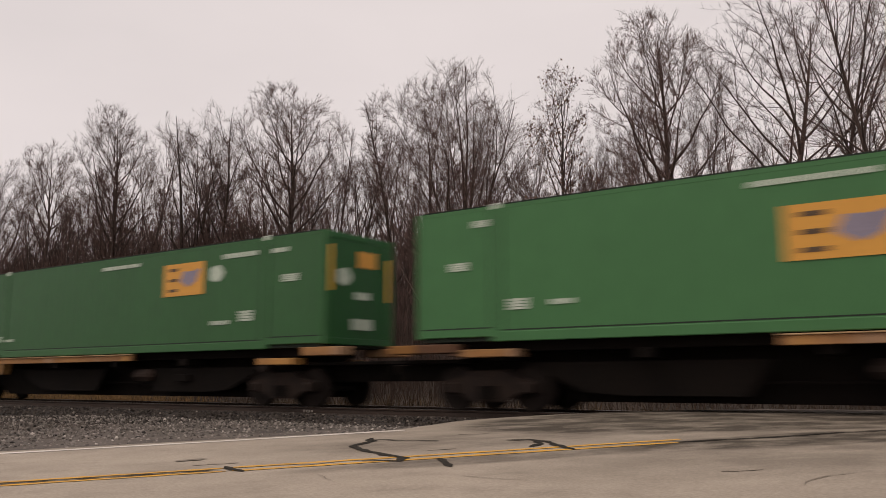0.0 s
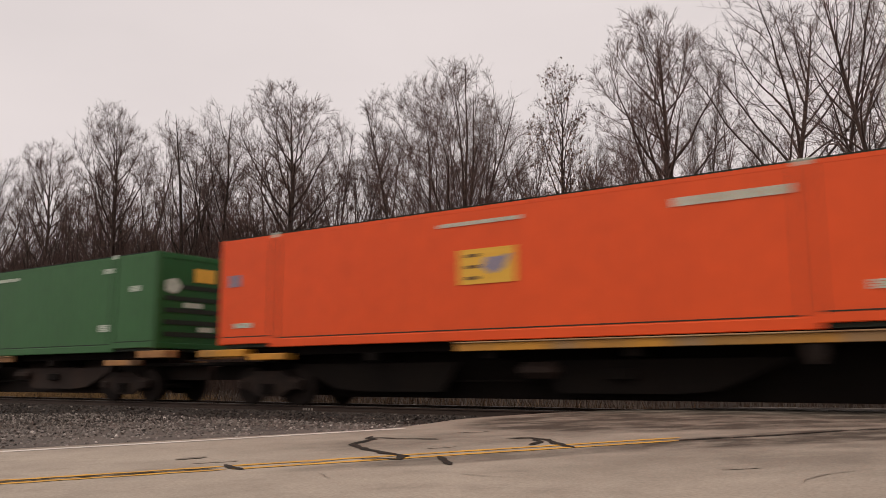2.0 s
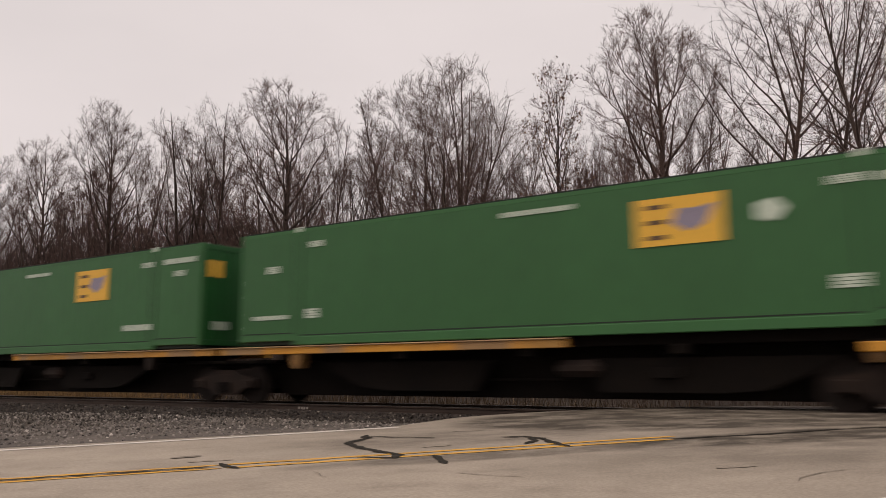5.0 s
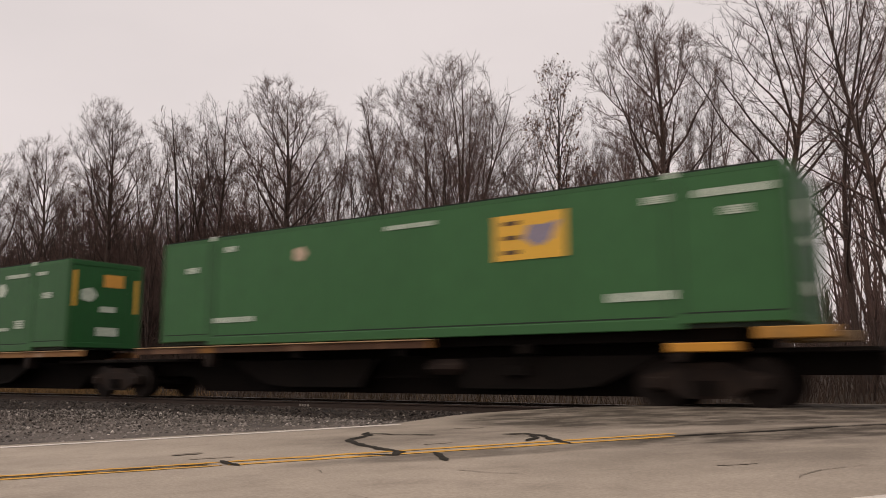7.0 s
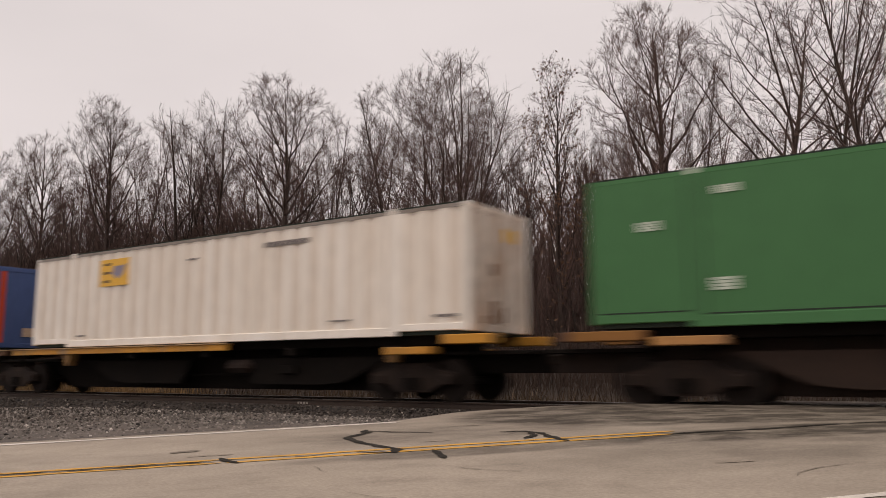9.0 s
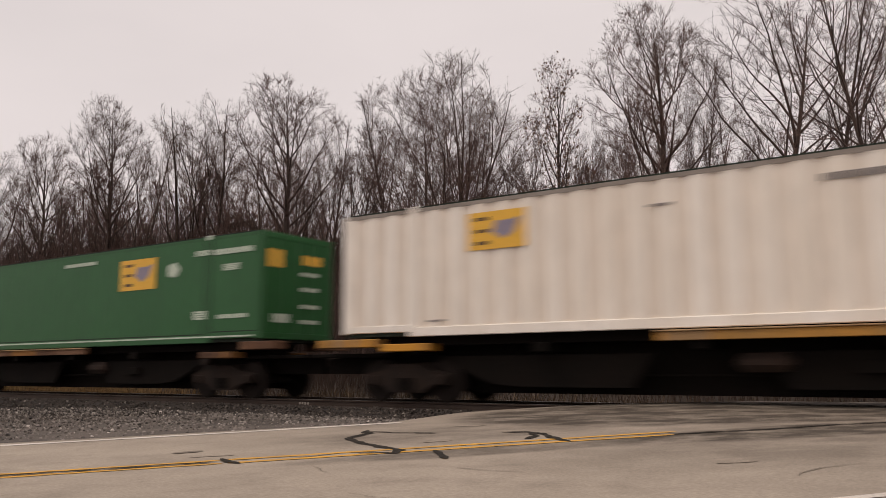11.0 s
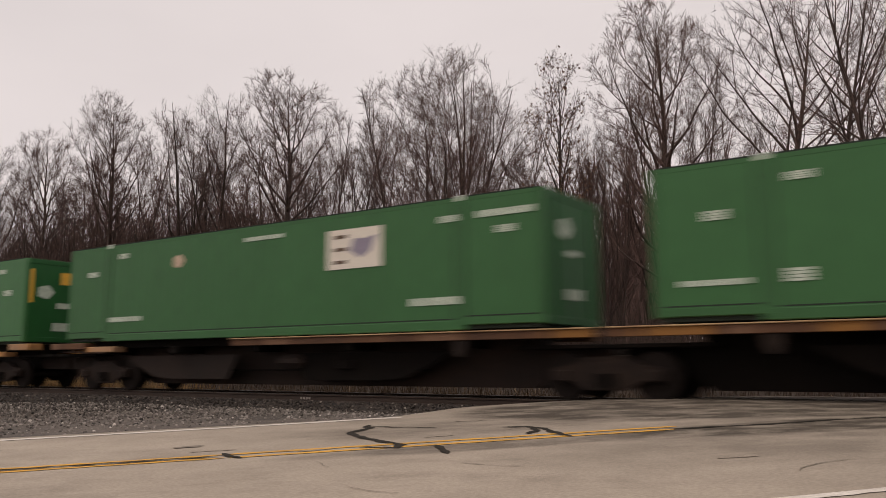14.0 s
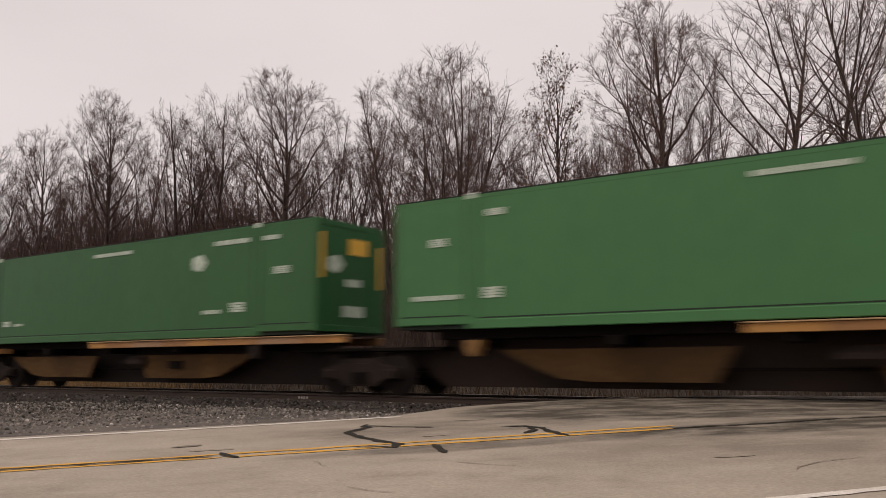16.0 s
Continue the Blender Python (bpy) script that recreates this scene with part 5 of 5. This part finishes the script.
def build_car(at, kind, bar_paint, sill_paint, gap_front, gap_back):
    c = empty("spine_car", pose(at, 0, 0))
    tagged(c, {"tan": "weathered container spine car with pale tan side sills", "yellow": "yellow-painted container spine car with dark trucks", "rust": "rusty brown container spine car with dark trucks"}[bar_paint[0]], "rail car", "cars of the train")
    bar, sill = bar_paint[1], sill_paint
    L, x0, x1 = LENGTH, -gap_back / 2 + 0.12, LENGTH + gap_front / 2 - 0.12
    # deep centre sill
    xa, xb = 3.0 if kind == "tail" else 0.7, L - 3.0 if kind == "lead" else L - 0.7
    line = [(x0, 0.95), (x0, 0.6), (xa - 0.6, 0.6), (xa, 0.2), (xb, 0.2), (xb + 0.6, 0.6), (x1, 0.6), (x1, 0.98), (L - 0.6, 1.05), (L - 0.6, 1.42), (0.6, 1.42), (0.6, 1.05)]
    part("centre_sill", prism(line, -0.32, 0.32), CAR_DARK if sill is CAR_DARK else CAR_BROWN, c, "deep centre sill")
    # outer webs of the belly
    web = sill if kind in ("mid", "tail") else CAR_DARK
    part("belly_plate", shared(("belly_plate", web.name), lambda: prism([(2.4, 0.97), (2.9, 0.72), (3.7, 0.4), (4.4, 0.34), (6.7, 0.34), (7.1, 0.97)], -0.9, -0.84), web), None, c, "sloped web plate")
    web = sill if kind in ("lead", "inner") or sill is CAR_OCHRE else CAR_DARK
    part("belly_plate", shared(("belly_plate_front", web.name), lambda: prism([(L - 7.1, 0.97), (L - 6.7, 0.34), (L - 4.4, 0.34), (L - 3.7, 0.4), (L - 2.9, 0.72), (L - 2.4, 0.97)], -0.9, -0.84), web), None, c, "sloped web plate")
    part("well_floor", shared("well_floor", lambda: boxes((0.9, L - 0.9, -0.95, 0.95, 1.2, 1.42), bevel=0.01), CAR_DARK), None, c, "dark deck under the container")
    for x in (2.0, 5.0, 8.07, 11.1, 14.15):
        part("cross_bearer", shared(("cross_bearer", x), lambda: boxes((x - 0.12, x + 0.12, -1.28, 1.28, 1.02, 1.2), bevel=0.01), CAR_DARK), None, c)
    painted = bar is not CAR_RUST and sill is not CAR_BROWN and (sill is CAR_OCHRE or kind in ("lead", "inner"))
    for x in (1.98, L - 1.98):
        for s in (-1, 1):
            if kind == "tail" and x < 3:
                continue
            part("pedestal", shared(("pedestal", x, s, bar.name, painted), lambda: prism([(x - 0.17, 1.17), (x - 0.15, 1.0), (x - 0.08, 0.84), (x + 0.08, 0.84), (x + 0.15, 1.0), (x + 0.17, 1.17)], *sorted((s * 1.33, s * 1.05))), BRACKET if painted and (x < 3 or bar is CAR_YELLOW) else TRUCK), None, c, "bracket below a lifting post")
    part("brake_tank", shared("brake_tank", lambda: boxes((8.6, 9.5, -1.1, -0.7, 0.62, 0.95), bevel=0.12), CAR_BROWN), None, c, "brake reservoir")
    part("brake_rod", shared("brake_rod", lambda: boxes((3.2, 12.9, -0.62, -0.58, 0.55, 0.6), (10.5, 11.0, -1.0, -0.9, 0.6, 0.8), bevel=0.01), CAR_DARK), None, c)
    rear = kind in ("lead", "inner")
    for s in (-1, 1):
        a, b = (max(x0, -1.0) if s < 0 else 0.1, 8.95) if rear else (7.35, min(x1, L + 0.95) if s < 0 else L - 0.1)
        y0, y1 = sorted((s * 1.36, s * 1.2))
        part("side_sill", boxes((a, b, y0, y1, 1.175, 1.333), bevel=0.008), bar, c, "side sill under the container")
        part("sill_flange", boxes((a, b, *sorted((s * 1.4, s * 1.2)), 1.335, 1.362), bevel=0.006), FLANGE, c, "top flange with a pale highlight painted in")
    for s in (-1, 1):
        y0, y1 = sorted((s * 1.36, s * 0.9))
        step = CAR_RUST if bar is CAR_RUST and at < -300 else CAR_TAN if bar is CAR_TAN else CAR_YELLOW
        if kind == "lead":
            part("end_step", shared(("end_step", s, step.name), lambda: boxes((L - 2.15, L - 0.95, y0, y1, 1.0, 1.16), bevel=0.015), step), None, c)
            part("end_step", shared(("end_step_top", s, step.name), lambda: boxes((L - 0.65, L + 0.55, y0, y1, 1.2, 1.4), bevel=0.015), step), None, c)
        if kind == "tail":
            part("end_step", shared(("end_step_back", s, bar.name), lambda: boxes((1.15, 2.4, y0, y1, 1.08, 1.24), bevel=0.015), CAR_TAN if bar is CAR_RUST else bar), None, c)
            part("end_step", shared(("end_step_back_top", s, bar.name), lambda: boxes((-0.7, 1.0, y0, y1, 1.18, 1.36), bevel=0.015), CAR_YELLOW if bar is CAR_YELLOW else CAR_RUST), None, c)
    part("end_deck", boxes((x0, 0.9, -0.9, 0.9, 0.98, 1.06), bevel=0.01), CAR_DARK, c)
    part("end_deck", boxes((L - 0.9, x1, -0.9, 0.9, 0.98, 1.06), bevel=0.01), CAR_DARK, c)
    if kind == "lead":
        truck_parts(c, L - 1.6)
        part("coupler", shared("coupler", lambda: boxes((x1 - 0.2, x1 + 0.22, -0.12, 0.12, 0.76, 0.98), bevel=0.03), TRUCK), None, c)
    else:
        truck_parts(c, L + gap_front / 2)
    if kind == "tail":
        truck_parts(c, 1.6)
        part("coupler", boxes((x0 - 0.1, x0 + 0.2, -0.12, 0.12, 0.76, 0.98), bevel=0.03), TRUCK, c)
    return c


TAN, YEL, RST = ("tan", CAR_TAN), ("yellow", CAR_YELLOW), ("rust", CAR_RUST)
G_LABEL = "green steel freight container with white lettering and a yellow panel"
# where the rear end stands at 0 s; car kind, side-sill paint, centre-sill paint; paint, end paint, marks, panel, end style, extra
TRAIN = [
    (-10.35, "tail", TAN, CAR_DARK, LIGHT_GREEN, GREEN_END_SHADED, "rear_plain", LOGO_ORANGE, 1, ""),
    (-29.18, "lead", TAN, CAR_DARK, GREEN, GREEN_END_SHADED, "hex", LOGO_ORANGE, 1, ""),
    (-47.78, "inner", YEL, CAR_OCHRE, DEEP_GREEN, GREEN_END_SHADED, "rear_hex", LOGO_YELLOW, 5, ""),
    (-68.64, "tail", YEL, CAR_DARK, ORANGE, ORANGE, "orange", LOGO_YELLOW, 2, ""),
    (-87.43, "lead", TAN, CAR_BROWN, GREEN, GREEN_END_SHADED, "left", LOGO_YELLOW, 5, ""),
    (-108.24, "mid", TAN, CAR_DARK, GREEN, GREEN_END_SHADED, "hex_few", LOGO_YELLOW, 5, ""),
    (-126.92, "tail", RST, CAR_BROWN, GREEN, GREEN_END_SHADED, "tall", LOGO_YELLOW, 0, ""),
    (-145.66, "lead", YEL, CAR_DARK, GREEN, GREEN_END_SHADED, "hex_far", LOGO_YELLOW, 1, ""),
    (-163.33, "mid", YEL, CAR_DARK, GREEN, GREEN_END_SHADED, "round", LOGO_YELLOW, 0, ""),
    (-182.03, "tail", YEL, CAR_OCHRE, WHITE, WHITE, "white", LOGO_ORANGE, 3, "stains"),
    (-200.74, "lead", RST, CAR_DARK, GREEN, GREEN_END_SHADED, "round", LOGO_YELLOW, 6, ""),
    (-221.45, "mid", TAN, CAR_DARK, GREEN, GREEN_END_SHADED, "hex", LOGO_ORANGE, 1, ""),
    (-240.11, "tail", TAN, CAR_BROWN, LIGHT_GREEN, GREEN_END_SHADED, "hex_plain", LOGO_ORANGE, 1, ""),
    (-258.97, "lead", YEL, CAR_DARK, WHITE, WHITE_END, "white", LOGO_YELLOW, 3, "ribbed"),
    (-277.55, "mid", RST, CAR_BROWN, BLUE, BLUE, "blue", LOGO_YELLOW, 4, "red"),
    (-298.22, "tail", YEL, CAR_DARK, WHITE, WHITE_END, "white", LOGO_YELLOW, 3, "ribbed"),
    (-317.04, "lead", RST, CAR_DARK, DEEP_GREEN, GREEN_END_SHADED, "hex_far", LOGO_YELLOW, 0, "stripe"),
    (-334.33, "inner", RST, CAR_DARK, GREEN, GREEN_END_SHADED, "bare_side", LOGO_YELLOW, 1, "rusted"),
    (-351.64, "inner", RST, CAR_DARK, GREEN, GREEN_END_SHADED, "hex_far", LOGO_YELLOW, 1, ""),
    (-368.92, "inner", RST, CAR_DARK, GREEN, GREEN_END_SHADED, "hex_far", LOGO_YELLOW, 1, ""),
    (-387.21, "tail", RST, CAR_BROWN, GREEN, GREEN_END_SHADED, "round", LOGO_PALE, 6, ""),
    (-405.87, "lead", TAN, CAR_OCHRE, LIGHT_GREEN, GREEN_END_SHADED, "middle", LOGO_YELLOW, 1, ""),
    (-426.65, "mid", TAN, CAR_OCHRE, LIGHT_GREEN, GREEN_END_SHADED, "hex_far", LOGO_ORANGE, 6, ""),
    (-445.14, "tail", TAN, CAR_OCHRE, GREEN, GREEN_END_SHADED, "hex_only", LOGO_YELLOW, 1, ""),
]


def label_of(paint, extra, marks, plate):
    if paint is ORANGE:
        return "orange steel freight container with a yellow panel"
    if paint is BLUE:
        return "blue freight container with red corner posts"
    if paint is WHITE:
        return "dirty white ribbed freight container with rust streaks" if extra == "ribbed" else "off-white smooth freight container with stained posts"
    if extra == "rusted":
        return "green freight container with a rust-brown patch panel"
    if marks == "hex_only":
        return "green steel freight container with white lettering and placard"
    if extra == "stripe":
        return "dark green freight container with a white line along its sill"
    if plate is LOGO_PALE:
        return "green steel freight container with a pale cream panel"
    if paint is DEEP_GREEN:
        return "dark green steel freight container with a yellow panel"
    if paint is LIGHT_GREEN:
        return "bright green steel freight container with a coloured panel"
    if plate is LOGO_ORANGE:
        return "green steel freight container with an orange panel"
    return G_LABEL


def build_train():
    out = []
    for i, (at, kind, bar, sill, paint, end_paint, marks, plate, style, extra) in enumerate(TRAIN):
        front = TRAIN[i - 1][0] - at - LENGTH if i else 3.0
        back = at - TRAIN[i + 1][0] - LENGTH if i + 1 < len(TRAIN) else 3.0
        car = build_car(at, kind, bar, sill, front, back)
        box_ = build_container(at, paint, end_paint, marks, plate, label_of(paint, extra, marks, plate), (0.045, 0.56) if extra == "ribbed" else (0.008, 0.4) if paint is WHITE else (0.005, 0.3), style, extra)
        out.append((at, car, box_))
    return out


TRAIN_THINGS = build_train()


def motions():
    """The train runs past at a steady pace."""
    for at, car, box_ in TRAIN_THINGS:
        walk(car, [(t, pose(at + SPEED * t, 0, 0)) for t in (0, 8, 16)])
        walk(box_, [(t, pose(at + SPEED * t, 0, DECK)) for t in (0, 8, 16)])


motions()
